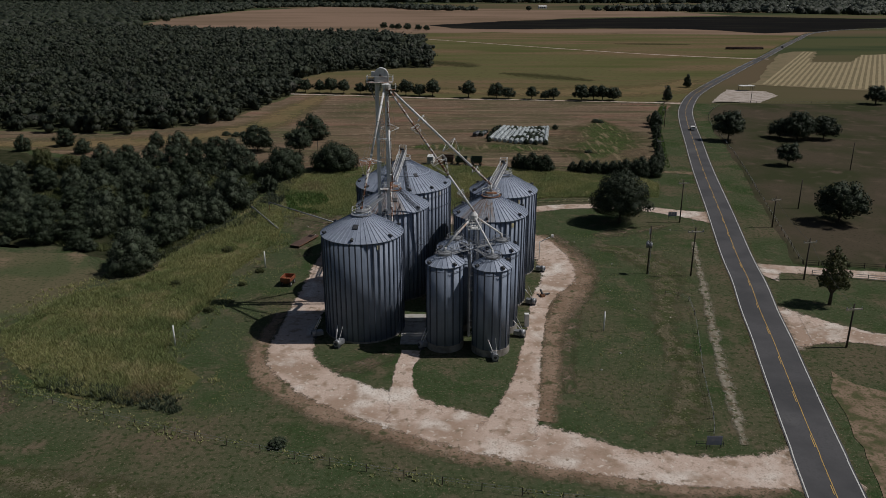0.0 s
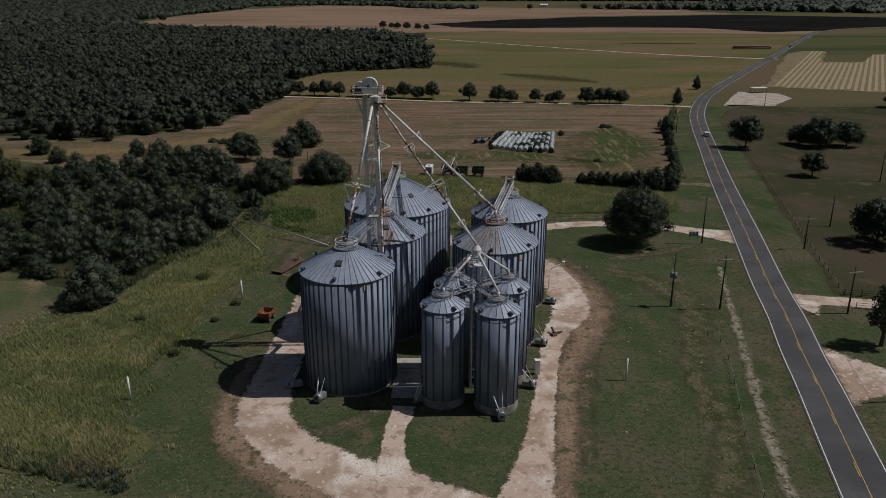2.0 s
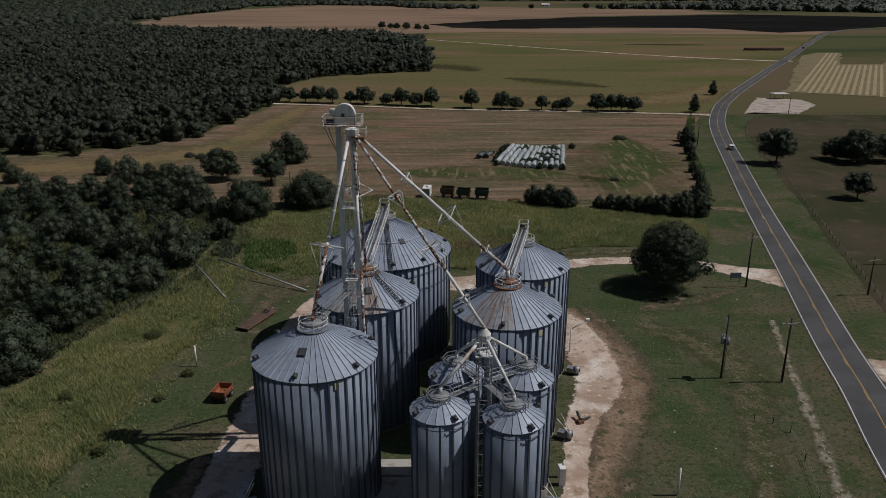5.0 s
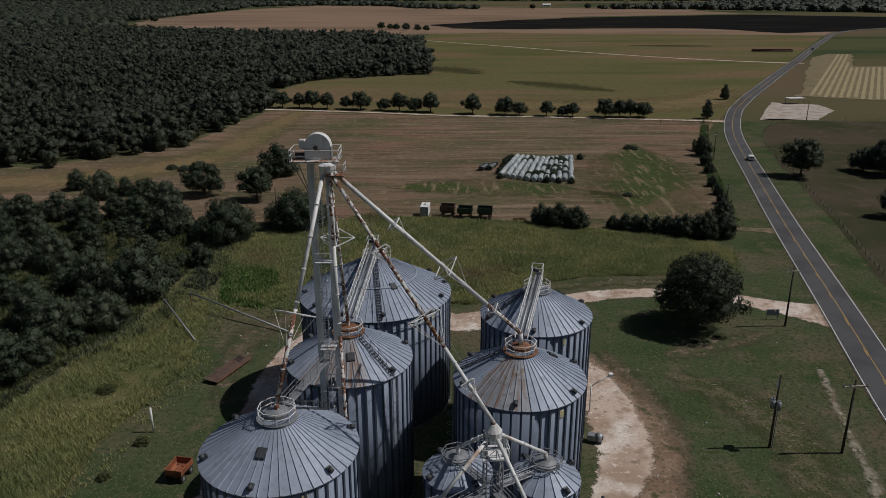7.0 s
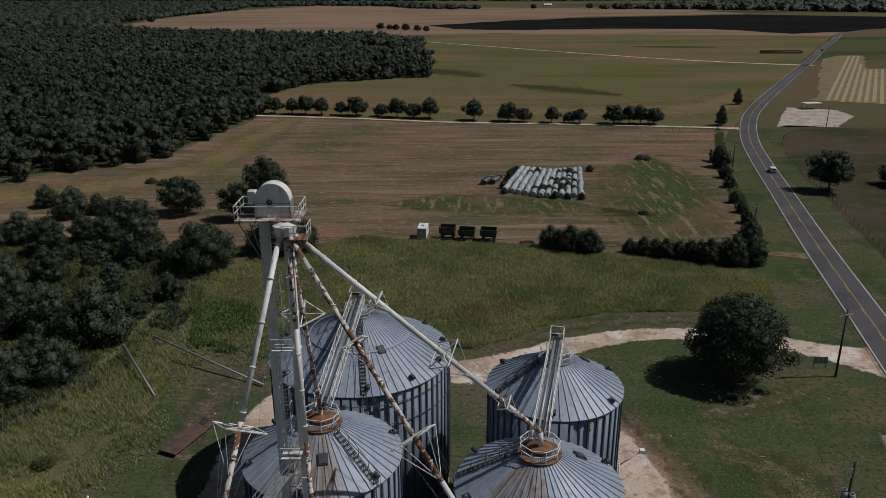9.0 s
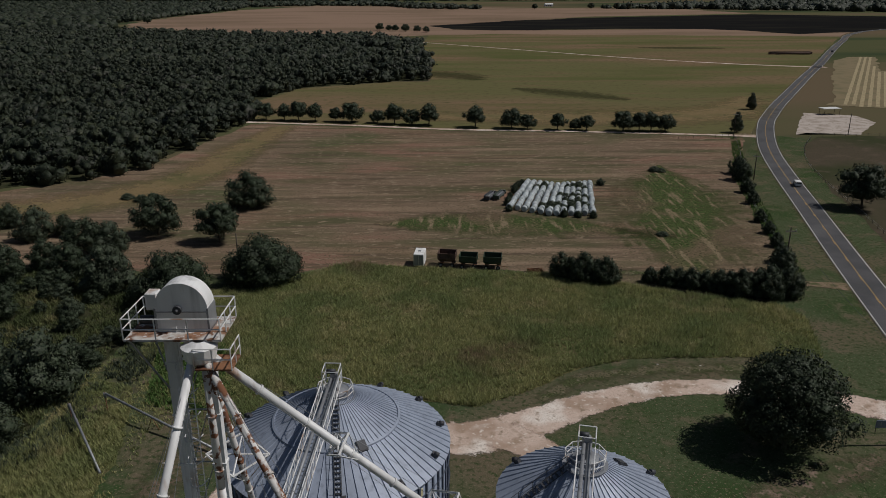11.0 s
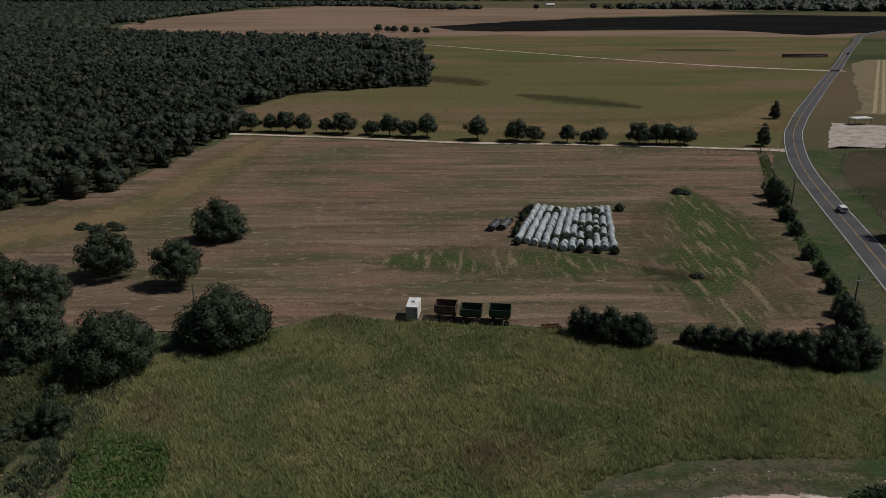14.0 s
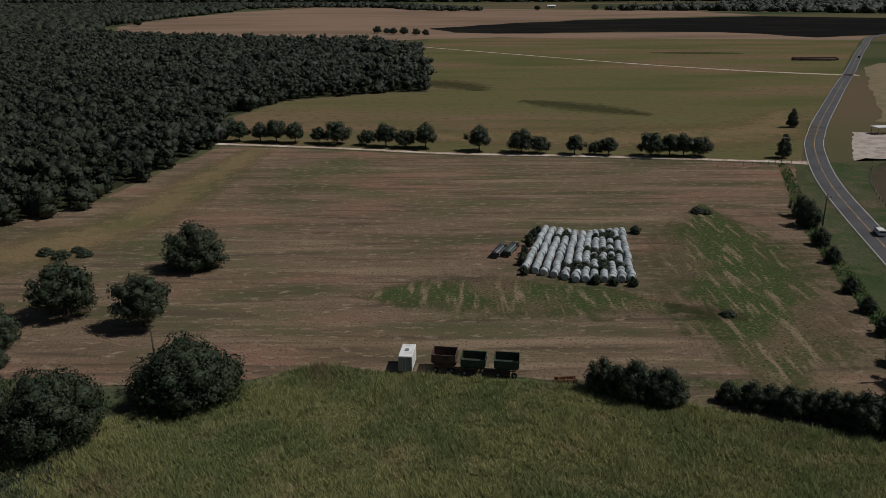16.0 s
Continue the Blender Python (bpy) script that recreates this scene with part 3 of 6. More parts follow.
for k, (key, pts, about) in enumerate((
    ("stony", [(38, 178, 6), (45, 170, 14), (50, 160, 14), (47, 146, 10), (42, 130, 8), (40, 115, 5)], "stony dry turf in the lawn"),
    ("stony", [(30, 92, 4), (36, 98, 9), (40, 108, 8), (43, 120, 5)], "pale stony turf near the drive"),
    ("worn", [(28, 140, 4), (31, 152, 8), (33, 164, 8), (31, 176, 6), (28, 186, 4)], "brown worn turf beside the lane's bend"),
    ("worn", [(20, 104, 3), (21, 116, 5), (24, 128, 6), (27, 138, 4)], "brown worn turf beside the east lane"),
    ("worn", [(-18, 112, 4), (-13, 114, 8), (-9, 118, 5)], "brown turf before the tall bin"),
    ("worn", [(39, 184, 5), (46, 187, 10), (54, 190, 8), (60, 193, 4)], "bare earth under the large oak"),
    ("worn", [(-33, 168, 4), (-35, 182, 9), (-33, 194, 12), (-24, 202, 8), (-12, 205, 5)], "brown worn turf round the flatbed"),
    ("worn", [(-60, 176, 3), (-56, 190, 6), (-52, 204, 7), (-47, 216, 6), (-44, 228, 4)], "bare brown slope through the brush"),
    ("gold", [(-190, 305, 20), (-140, 306, 44), (-104, 322, 46), (-84, 352, 40), (-78, 400, 34), (-72, 450, 20)], "golden dry headland along the woods"),
    ("stony", [(14, 262, 3), (30, 262, 6), (48, 262, 6), (64, 256, 5)], "dry trampled strip at the hayfield's edge"),
    ("worn", [(-140, 120, 6), (-110, 130, 22), (-84, 118, 16), (-66, 98, 8)], "dry brown sweep in the lower field"),
    ("stony", [(-60, 84, 6), (-40, 78, 12), (-18, 72, 10)], "dry patch in the lower field"),
    ("apron", [(15, 96, 6), (17, 106, 6), (19, 118, 6.5), (21, 130, 8), (25, 141, 10), (29.5, 152, 13), (30, 163, 13), (28, 175, 10), (24, 184, 6)], "dusty reddish earth beside the east lane"),
    ("apron", [(44, 80.5, 5), (30, 80.5, 6), (16, 84.5, 8), (4, 88, 8), (-8, 93.5, 8), (-18, 99, 8), (-27, 107, 8), (-32, 118, 6), (-31.5, 135, 5)], "dusty reddish earth along the drive"),
    ("stony", [(16, 208, 3), (24, 215, 6), (36, 217.5, 6), (50, 218, 7), (62, 215, 7)], "stony turf between the drive and the tall grass"),
    ("gold", [(-30, 478, 20), (30, 474, 66), (90, 470, 84), (140, 486, 70), (175, 540, 20)], "brown dry strip of meadow along the tree row"),
    ("rank", [(46, 294, 4), (50, 291.5, 12), (56, 289, 12), (60, 287, 4)], "dark weedy patch in the hayfield"),
    ("hay_green", [(53, 258, 1), (61, 280, 52), (66, 305, 62), (70, 330, 58), (77, 368, 1)], "greener strip-mown corner of the hayfield"),
    ("hay_green", [(-18, 299, 1), (0, 300, 30), (14, 299, 36), (28, 297, 34), (52, 290, 1)], "green regrowth before the wrapped bales"),
    ("rank", [(44, 582, 14), (62, 568, 44), (84, 548, 44), (104, 530, 14)], "dark rank grass in the meadow"),
    ("rank", [(-34, 664, 20), (-10, 668, 60), (12, 650, 60), (24, 626, 20)], "dark rank grass at the woods' point"),
    ("rank", [(200, 905, 20), (240, 900, 50), (285, 895, 20)], "dark rank grass far in the meadow"),
)):
    ribbon("turf_" + key, pts, 0.068 + 0.0015 * k + (0.04 if key == "rank" or pts[0][1] > 465 else 0), M[key], 1.2, 1.5, label=about)
bm = bmesh.new()
box(bm, -7.6, 121.5, -0.2, -2.9, 126.5, 0.16)
box(bm, -7.6, 131.0, -0.2, -3.2, 134.5, 0.16)
box(bm, -7.6, 126.7, -0.2, -3.2, 130.8, 0.08)
tagged(part("pavement_pit", bm, M["concrete"]), "pale concrete slabs of the unloading pit", "", "", "structure")


# ---- grain bins ----
def roof_panel_mesh(n, r_out, r_in, z_eave, z_top, mat):
    """One roof sheet with a standing rib along one edge."""
    bm = bmesh.new()
    a = math.pi / n
    lift = 0.13
    rim = [(-a, 0.0), (-a * 0.90, lift), (-a * 0.78, 0.0), (a, 0.0)]
    rings = []
    for r, z, s in ((r_out, z_eave, 1.0), (r_in, z_top, 0.55)):
        rings.append([bm.verts.new((r * math.cos(g), r * math.sin(g), z + h * s)) for g, h in rim])
    for k in range(len(rim) - 1):
        bm.faces.new((rings[0][k], rings[0][k + 1], rings[1][k + 1], rings[1][k]))
    under = [bm.verts.new((r_out * math.cos(g), r_out * math.sin(g), z_eave - 0.06)) for g in (-a, a)]
    bm.faces.new((under[0], under[1], rings[0][3], rings[0][0]))
    return mesh_from("roof_panel", bm, mat)


def railing_ring(parent, r, z, h=1.05, posts=10, mat=None, rod_r=0.035):
    mat = mat or M["white_steel"]
    for hh in (h, h * 0.5):
        bm = bmesh.new()
        lathe(bm, [(r - rod_r, z + hh - rod_r), (r + rod_r, z + hh - rod_r), (r + rod_r, z + hh + rod_r), (r - rod_r, z + hh + rod_r)], posts, smooth=False, close=True)
        part("rail", bm, mat, parent)
    bm = bmesh.new()
    rod(bm, (0, 0, 0), (0, 0, h), rod_r, 5)
    pm = mesh_from("railing_post", bm, mat)
    for i in range(posts):
        o = part("railing_post", pm, None, parent)
        o.location = (r * math.cos(2 * math.pi * i / posts), r * math.sin(2 * math.pi * i / posts), z)


def vent_mesh():
    """A small goose-neck roof vent."""
    bm = bmesh.new()
    box(bm, -0.26, -0.22, -0.15, 0.26, 0.22, 0.22)
    rod(bm, (-0.05, 0, 0.18), (0.42, 0, 0.24), 0.24, 10)
    return mesh_from("roof_vent", bm, M["dark_steel"])


VENT = vent_mesh()


def grain_bin(x, y, r, z_eave, panels, stiffeners, rise=0.56, cap_r=1.0, label="", roof=None, rings=(), vents=6, turn=0.0, hatch=None, base_h=0.3):
    bin_ = thing("grain_bin", x, y, 0, turn, label, "grain bin", "galvanised grain bins")
    bm = bmesh.new()
    lathe(bm, [(r + 0.14, -0.3), (r + 0.14, base_h), (r - 0.1, base_h)], 64, smooth=False)
    part("foundation", bm, M["old_concrete"], bin_, "pale concrete foundation ring")
    bm = bmesh.new()
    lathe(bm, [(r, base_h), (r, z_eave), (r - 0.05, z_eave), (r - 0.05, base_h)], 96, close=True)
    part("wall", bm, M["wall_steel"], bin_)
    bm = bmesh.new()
    # wide dark rib; its tone includes the shadow beside it
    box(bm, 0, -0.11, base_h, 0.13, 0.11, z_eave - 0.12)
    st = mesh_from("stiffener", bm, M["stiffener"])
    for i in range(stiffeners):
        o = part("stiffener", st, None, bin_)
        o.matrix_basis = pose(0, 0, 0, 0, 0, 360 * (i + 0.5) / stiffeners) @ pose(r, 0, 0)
    z_top = z_eave + (r + 0.22 - cap_r) * rise
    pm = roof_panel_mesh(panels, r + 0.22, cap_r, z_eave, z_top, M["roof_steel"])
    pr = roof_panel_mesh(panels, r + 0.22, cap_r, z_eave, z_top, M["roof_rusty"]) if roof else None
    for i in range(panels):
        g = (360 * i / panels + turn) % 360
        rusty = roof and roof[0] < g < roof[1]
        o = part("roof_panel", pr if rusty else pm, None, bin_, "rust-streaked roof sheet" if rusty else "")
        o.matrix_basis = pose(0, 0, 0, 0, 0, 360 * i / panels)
    bm = bmesh.new()
    lathe(bm, [(cap_r + 0.12, z_top - 0.1), (cap_r + 0.12, z_top + 0.28), (cap_r * 0.45, z_top + 0.5), (0.01, z_top + 0.5)], 24, smooth=False)
    part("cap", bm, M["rust"] if roof else M["grey_steel"], bin_, "rusty round roof cap" if roof else "round grey roof cap")
    for z in rings:
        bm = bmesh.new()
        rod_pts = [(math.cos(2 * math.pi * i / 64) * (r + 0.16), math.sin(2 * math.pi * i / 64) * (r + 0.16)) for i in range(64)]
        for i in range(64):
            (x0, y0), (x1, y1) = rod_pts[i], rod_pts[(i + 1) % 64]
            rod(bm, (x0, y0, z), (x1, y1, z), 0.045, 5)
        part("wind_ring", bm, M["stiffener"], bin_)
    if r > 9:
        bm = bmesh.new()
        rr = r * 0.56
        zz = z_eave + (r + 0.22 - rr) * rise
        lathe(bm, [(rr - 0.12, zz + 0.05), (rr - 0.1, zz + 0.2), (rr + 0.1, zz + 0.1), (rr + 0.12, zz - 0.08)], 72, smooth=False)
        part("roof_seam", bm, M["roof_steel"], bin_)
    for i in range(vents):
        g = 360 * (i + 0.35) / vents
        rr = r * 0.93
        o = part("roof_vent", VENT, None, bin_)
        o.matrix_basis = pose(0, 0, 0, 0, 0, g - turn) @ pose(rr, 0, z_eave + (r + 0.22 - rr) * rise + 0.14, 0, math.degrees(math.atan(rise)), 0)
    if hatch is not None:
        bm = bmesh.new()
        box(bm, -0.55, -0.45, 0, 0.55, 0.45, 0.16)
        box(bm, -0.48, -0.38, 0.14, 0.48, 0.38, 0.22)
        rr = r * 0.55
        o = part("roof_hatch", bm, M["dark_steel"], bin_)
        o.matrix_basis = pose(0, 0, 0, 0, 0, hatch - turn) @ pose(rr, 0, z_eave + (r + 0.22 - rr) * rise, 0, math.degrees(math.atan(rise)), 0)
    return bin_, z_top


BIG = dict(panels=48, stiffeners=44)
b1, Z1 = grain_bin(-14.5, 129.1, 7.27, 18.8, label="tall ribbed galvanised grain bin with blue-grey conical roof", hatch=-100, **BIG)
b2, Z2 = grain_bin(-10.2, 148.1, 7.27, 18.5, label="galvanised grain bin with rust-streaked cone roof beneath the elevator", hatch=-80, roof=(225, 300), **BIG)
b3, Z3 = grain_bin(-9.1, 170.9, 10.9, 17.5, panels=72, stiffeners=66, cap_r=1.3, rise=0.55, label="widest galvanised grain bin with wind rings", rings=(16.2, 13.6), vents=12, hatch=-60)
b4, Z4 = grain_bin(9.5, 143.4, 7.25, 18.4, label="ribbed grain bin with rusty cap and stained roof sheets", hatch=20, roof=(215, 275), **BIG)
b5, Z5 = grain_bin(13.4, 161.2, 7.3, 18.3, label="ribbed galvanised grain bin at the lane's bend", hatch=30, **BIG)
SMALL = dict(panels=20, stiffeners=14, cap_r=1.05, rise=0.60, vents=4, rings=(15.0,), base_h=1.3)
small = []
for x, y in ((0.4, 121.4), (8.4, 119.7), (2.3, 129.6), (10.6, 128.6)):
    small.append((x, y, grain_bin(x, y, 3.2, 15.8, label="slim galvanised hopper bin on a concrete base", **SMALL)))
for b, z in ((b1, Z1), (b2, Z2), (b4, Z4), (b5, Z5), (b3, Z3)):
    railing_ring(b, 1.75, z - 0.35, 1.15, 9)
    bm = bmesh.new()
    lathe(bm, [(1.05, z - 0.35), (1.95, z - 0.35), (1.95, z - 0.28), (1.05, z - 0.28)], 18, smooth=False)
    part("walkway", bm, M["rust"] if b in (b2, b4) else M["grey_steel"], b, "ring walkway round the roof cap")
for x, y, (b, z) in small:
    railing_ring(b, 1.55, z - 0.25, 1.0, 8, M["grey_steel"])
for b, r, zs, g in ((b1, 7.27, 18.8, 62), (b2, 7.27, 18.5, -42), (b3, 10.9, 17.5, -82), (b4, 7.25, 18.4, 172), (b5, 7.3, 18.3, 200)):
    # wall ladder with a cage, and roof steps up to the cap
    bm = bmesh.new()
    for s in (-0.24, 0.24):
        rod(bm, (r + 0.30, s, 0.6), (r + 0.30, s, zs + 0.9), 0.03, 5)
    for k in range(int(zs / 0.35)):
        rod(bm, (r + 0.30, -0.24, 0.8 + k * 0.35), (r + 0.30, 0.24, 0.8 + k * 0.35), 0.018, 4)
    for k in range(int((zs - 2.5) / 1.3)):
        zz = 2.6 + k * 1.3
        hoop = [(r + 0.30 + 0.72 * math.sin(math.pi * q / 6), 0.40 * math.cos(math.pi * q / 6), zz) for q in range(7)]
        for a, c in zip(hoop, hoop[1:]):
            rod(bm, a, c, 0.022, 4)
    o = part("ladder", bm, M["grey_steel"], b, "caged steel wall ladder")
    o.matrix_basis = pose(0, 0, 0, 0, 0, g)
    bm = bmesh.new()
    rise = 0.56
    for s in (-0.30, 0.30):
        rod(bm, (r, s, zs + 0.25), (1.6, s, zs + 0.25 + (r - 1.6) * rise), 0.04, 5)
        rod(bm, (r, s, zs + 1.05), (1.6, s, zs + 1.05 + (r - 1.6) * rise), 0.03, 5)
    n = int((r - 1.6) / 0.42)
    for k in range(n):
        rr = r - k * 0.42
        zz = zs + 0.25 + (r - rr) * rise
        box(bm, rr - 0.10, -0.30, zz - 0.02, rr + 0.10, 0.30, zz + 0.02)
        if k % 3 == 0:
            for s in (-0.30, 0.30):
                rod(bm, (rr, s, zz), (rr, s, zz + 0.8), 0.025, 4)
    o = part("roof_stair", bm, M["dark_steel"], b, "steel roof steps with handrails")
    o.matrix_basis = pose(0, 0, 0, 0, 0, g)


# ---- bucket elevator tower ----
TX, TY = -11.3, 141.0
tower = thing("bucket_elevator", TX, TY, 0, 0, "tall white bucket elevator with rounded head and railed platform", "grain elevator")
for s, nm in ((-1, "casing"), (1, "casing")):
    bm = bmesh.new()
    box(bm, s * 0.88 - 0.32, -0.25, 0, s * 0.88 + 0.32, 0.25, 44.1)
    for k in range(14):
        z = 3.0 * (k + 1)
        box(bm, s * 0.88 - 0.37, -0.30, z - 0.06, s * 0.88 + 0.37, 0.30, z + 0.06)
    part(nm, bm, M["white_steel"], tower)
bm = bmesh.new()
prof = [(-1.3, 43.9), (-1.3, 45.1)] + [(-1.3 * math.cos(math.pi * k / 18), 45.1 + 1.35 * math.sin(math.pi * k / 18)) for k in range(1, 18)] + [(1.3, 45.1), (1.3, 43.9)]
fr = [bm.verts.new((x, -0.55, z)) for x, z in prof]
bk = [bm.verts.new((x, 0.55, z)) for x, z in prof]
bm.faces.new(fr)
bm.faces.new(bk[::-1])
for i in range(len(prof)):
    j = (i + 1) % len(prof)
    bm.faces.new((fr[j], fr[i], bk[i], bk[j]))
head = part("head_housing", bm, M["white_steel"], tower, "white half-round head housing")
bm = bmesh.new()
rod(bm, (-0.15, -0.75, 45.1), (-0.15, -0.53, 45.1), 0.22, 12)
rod(bm, (-0.15, -0.95, 45.1), (-0.15, 0.9, 45.1), 0.08, 8)
part("shaft_bearing", bm, M["dark_steel"], head)
bm = bmesh.new()
box(bm, -1.85, -0.25, 44.9, -1.25, 0.45, 45.8)
bmesh.ops.bevel(bm, geom=bm.edges[:], offset=0.05, segments=1, affect="EDGES")
part("drive_guard", bm, M["white_steel"], tower)
bm = bmesh.new()
rod(bm, (-2.3, 0.1, 44.25), (-1.4, 0.1, 44.25), 0.24, 12)
part("drive_motor", bm, M["dark_steel"], tower)
for y in (-1.3, 1.1):
    bm = bmesh.new()
    rod(bm, (-2.45, y, 43.82), (-1.2, y * 0.2, 40.6), 0.05, 6)
    part("platform_brace", bm, M["grey_steel"], tower)
bm = bmesh.new()
for x in (-1.28, 1.28):
    box(bm, x - 0.05, -0.60, 43.9, x + 0.05, 0.60, 45.15)
box(bm, -1.33, -0.585, 44.93, 1.33, -0.545, 45.0)
part("housing_flange", bm, M["grey_steel"], head)
bm = bmesh.new()
box(bm, -2.6, -1.5, 43.80, 2.1, 1.3, 43.90)
part("platform", bm, M["rusty_deck"], tower, "rust-stained steel service platform")
bm = bmesh.new()
cor = [(-2.6, -1.5), (2.1, -1.5), (2.1, 1.3), (-2.6, 1.3)]
for i in range(4):
    (x0, y0), (x1, y1) = cor[i], cor[(i + 1) % 4]
    for k in range(3):
        s = k / 3
        rod(bm, (x0 + (x1 - x0) * s, y0 + (y1 - y0) * s, 43.9), (x0 + (x1 - x0) * s, y0 + (y1 - y0) * s, 45.0), 0.035, 5)
    for h in (44.45, 45.0):
        rod(bm, (x0, y0, h), (x1, y1, h), 0.035, 5)
part("platform_railing", bm, M["white_steel"], tower)
bm = bmesh.new()
lathe(bm, [(0.25, 42.5), (0.75, 42.9), (0.9, 43.6), (0.3, 43.85)], 12, 1.0, -1.4, smooth=False)
part("distributor", bm, M["white_steel"], tower, "white spout distributor with rust marks")
bm = bmesh.new()
box(bm, 0.9, -2.2, 42.6, 2.7, -0.6, 42.68)
low = part("lower_platform", bm, M["rust"], tower, "small rusty railed platform")
bars = [((x, y, 42.65), (x, y, 43.75)) for x, y in ((0.9, -2.2), (2.7, -2.2), (2.7, -0.6), (1.8, -2.2), (2.7, -1.4))]
bars += [(p, q) for h in (43.2, 43.75) for p, q in (((0.9, -2.2, h), (2.7, -2.2, h)), ((2.7, -2.2, h), (2.7, -0.6, h)))]
for p, q in bars:
    bm = bmesh.new()
    rod(bm, p, q, 0.035, 5)
    part("guard_rail", bm, M["white_steel"], low)
bm = bmesh.new()
for s in (-0.22, 0.22):
    rod(bm, (s - 0.1, -0.62, 1), (s - 0.1, -0.62, 44.2), 0.03, 5)
for k in range(120):
    rod(bm, (-0.32, -0.62, 1.2 + k * 0.355), (0.12, -0.62, 1.2 + k * 0.355), 0.018, 4)
part("ladder", bm, M["white_steel"], tower)
bm = bmesh.new()
for k in range(30):
    zz = 3.0 + k * 1.35
    hoop = [(-0.1 + 0.45 * math.cos(math.pi * q / 6), -0.62 - 0.78 * math.sin(math.pi * q / 6), zz) for q in range(7)]
    for a, c in zip(hoop, hoop[1:]):
        rod(bm, a, c, 0.028, 4)
for q in (1, 3, 5):
    x, y = -0.1 + 0.45 * math.cos(math.pi * q / 6), -0.62 - 0.78 * math.sin(math.pi * q / 6)
    rod(bm, (x, y, 3.0), (x, y, 43.0), 0.016, 4)
part("ladder_cage", bm, M["white_steel"], tower)
for zz in (14.0, 23.8, 33.5):
    bm = bmesh.new()
    box(bm, -0.7, -1.7, zz, 0.9, -0.5, zz + 0.06)
    for x in (-0.7, 0.1, 0.9):
        rod(bm, (x, -1.7, zz), (x, -1.7, zz + 1.05), 0.03, 5)
    for h in (0.5, 1.05):
        rod(bm, (-0.7, -1.7, zz + h), (0.9, -1.7, zz + h), 0.03, 5)
    part("rest_platform", bm, M["white_steel"], tower)
bm = bmesh.new()
for k in range(12):
    z = 4 + 3.2 * k
    rod(bm, (-0.56, 0, z), (0.56, 0, z), 0.04, 5)
    rod(bm, (-0.56, 0, z), (0.56, 0, z + 3.2), 0.03, 5)
part("cross_bracing", bm, M["grey_steel"], tower)
bm = bmesh.new()
box(bm, -1.6, -0.7, 0, 1.6, 0.7, 1.4)
part("boot", bm, M["grey_steel"], tower)


def spout(name, a, b, r, mat, label, trusses=(), tip=None, segments=None):
    """A sloping grain pipe with flanges, and kite-shaped truss stays at given fractions."""
    a, b = Vector(a), Vector(b)
    e = thing(name, *a, 0, label, "grain spout", "grain spouts")
    d = b - a
    r = r * 0.85
    n = max(2, int(d.length / 3.0))
    for s0, s1, paint in segments or ((0.0, 1.0, mat),):
        bm = bmesh.new()
        rod(bm, d * s0, d * s1, r, 12)
        for i in range(1, n):
            if s0 < i / n <= s1:
                p = d * i / n
                v = d.normalized() * 0.05
                rod(bm, p - v, p + v, r + 0.06, 12)
        part("pipe", bm, paint, e)
    if tip:
        bm = bmesh.new()
        rod(bm, d - d.normalized() * 0.1, d + Vector((0, 0, -tip)), r * 1.15, 12)
        part("elbow", bm, mat, e)
    side = d.cross(Vector((0, 0, 1))).normalized()
    up = side.cross(d).normalized()
    for s, w in trusses:
        p = d * s
        w = w * 1.5
        arms = [side * w, up * w * 0.8, -side * w, -up * w * 0.8]
        bars = [(p + arms[i], p + arms[(i + 1) % 4], 0.065) for i in range(4)] + [(p, p + q, 0.05) for q in arms] + [(p + q, p + d.normalized() * w * 1.6, 0.025) for q in arms]
        for a0, b0, r0 in bars:
            bm = bmesh.new()
            rod(bm, a0, b0, r0, 5)
            part("stay_bar", bm, M["white_steel"], e)
    for q in (side, -side, up) if trusses else ():
        bm = bmesh.new()
        pts = [Vector((0, 0, 0))] + [d * s + q * w for s, w in trusses] + [d]
        for k in range(len(pts) - 1):
            rod(bm, pts[k], pts[k + 1], 0.012, 4)
        part("stay_cable", bm, M["grey_steel"], e)
    return e


DX, DY, DZ = TX + 1.0, TY - 1.4, 42.9
spout("grain_spout", (DX - 0.35, DY - 0.3, DZ), (-14.5, 129.1, Z1 + 1.0), 0.24, M["rusty_pipe"], "white grain pipe with rusted lower half", [(0.62, 1.5)], 0.9, ((0.0, 0.6, M["white_steel"]), (0.6, 1.0, M["rusty_pipe"])))
spout("grain_spout", (DX + 0.15, DY + 0.2, DZ), (-10.2, 148.1, Z2 + 1.0), 0.22, M["rusty_pipe"], "rusty grain pipe to the bin below", [(0.4, 1.2)], 0.9)
spout("grain_spout", (DX + 0.4, DY + 0.1, DZ + 0.1), (9.5, 143.2, Z4 + 1.8), 0.26, M["white_steel"], "long white grain pipe with truss stays", [(0.3, 0.7), (0.57, 1.4), (0.83, 0.7)], 1.3, ((0.0, 0.8, M["white_steel"]), (0.8, 1.0, M["rusty_pipe"])))
spout("grain_spout", (DX + 0.1, DY + 0.1, DZ - 0.1), (DX + 0.75, DY + 0.3, 1.0), 0.22, M["rusty_pipe"], "rust-patched upright load-out pipe beside the elevator", (), None, ((0.0, 0.18, M["rusty_pipe"]), (0.18, 0.42, M["white_steel"]), (0.42, 1.0, M["rusty_pipe"])))
DIST = (5.4, 125.4, 23.2)
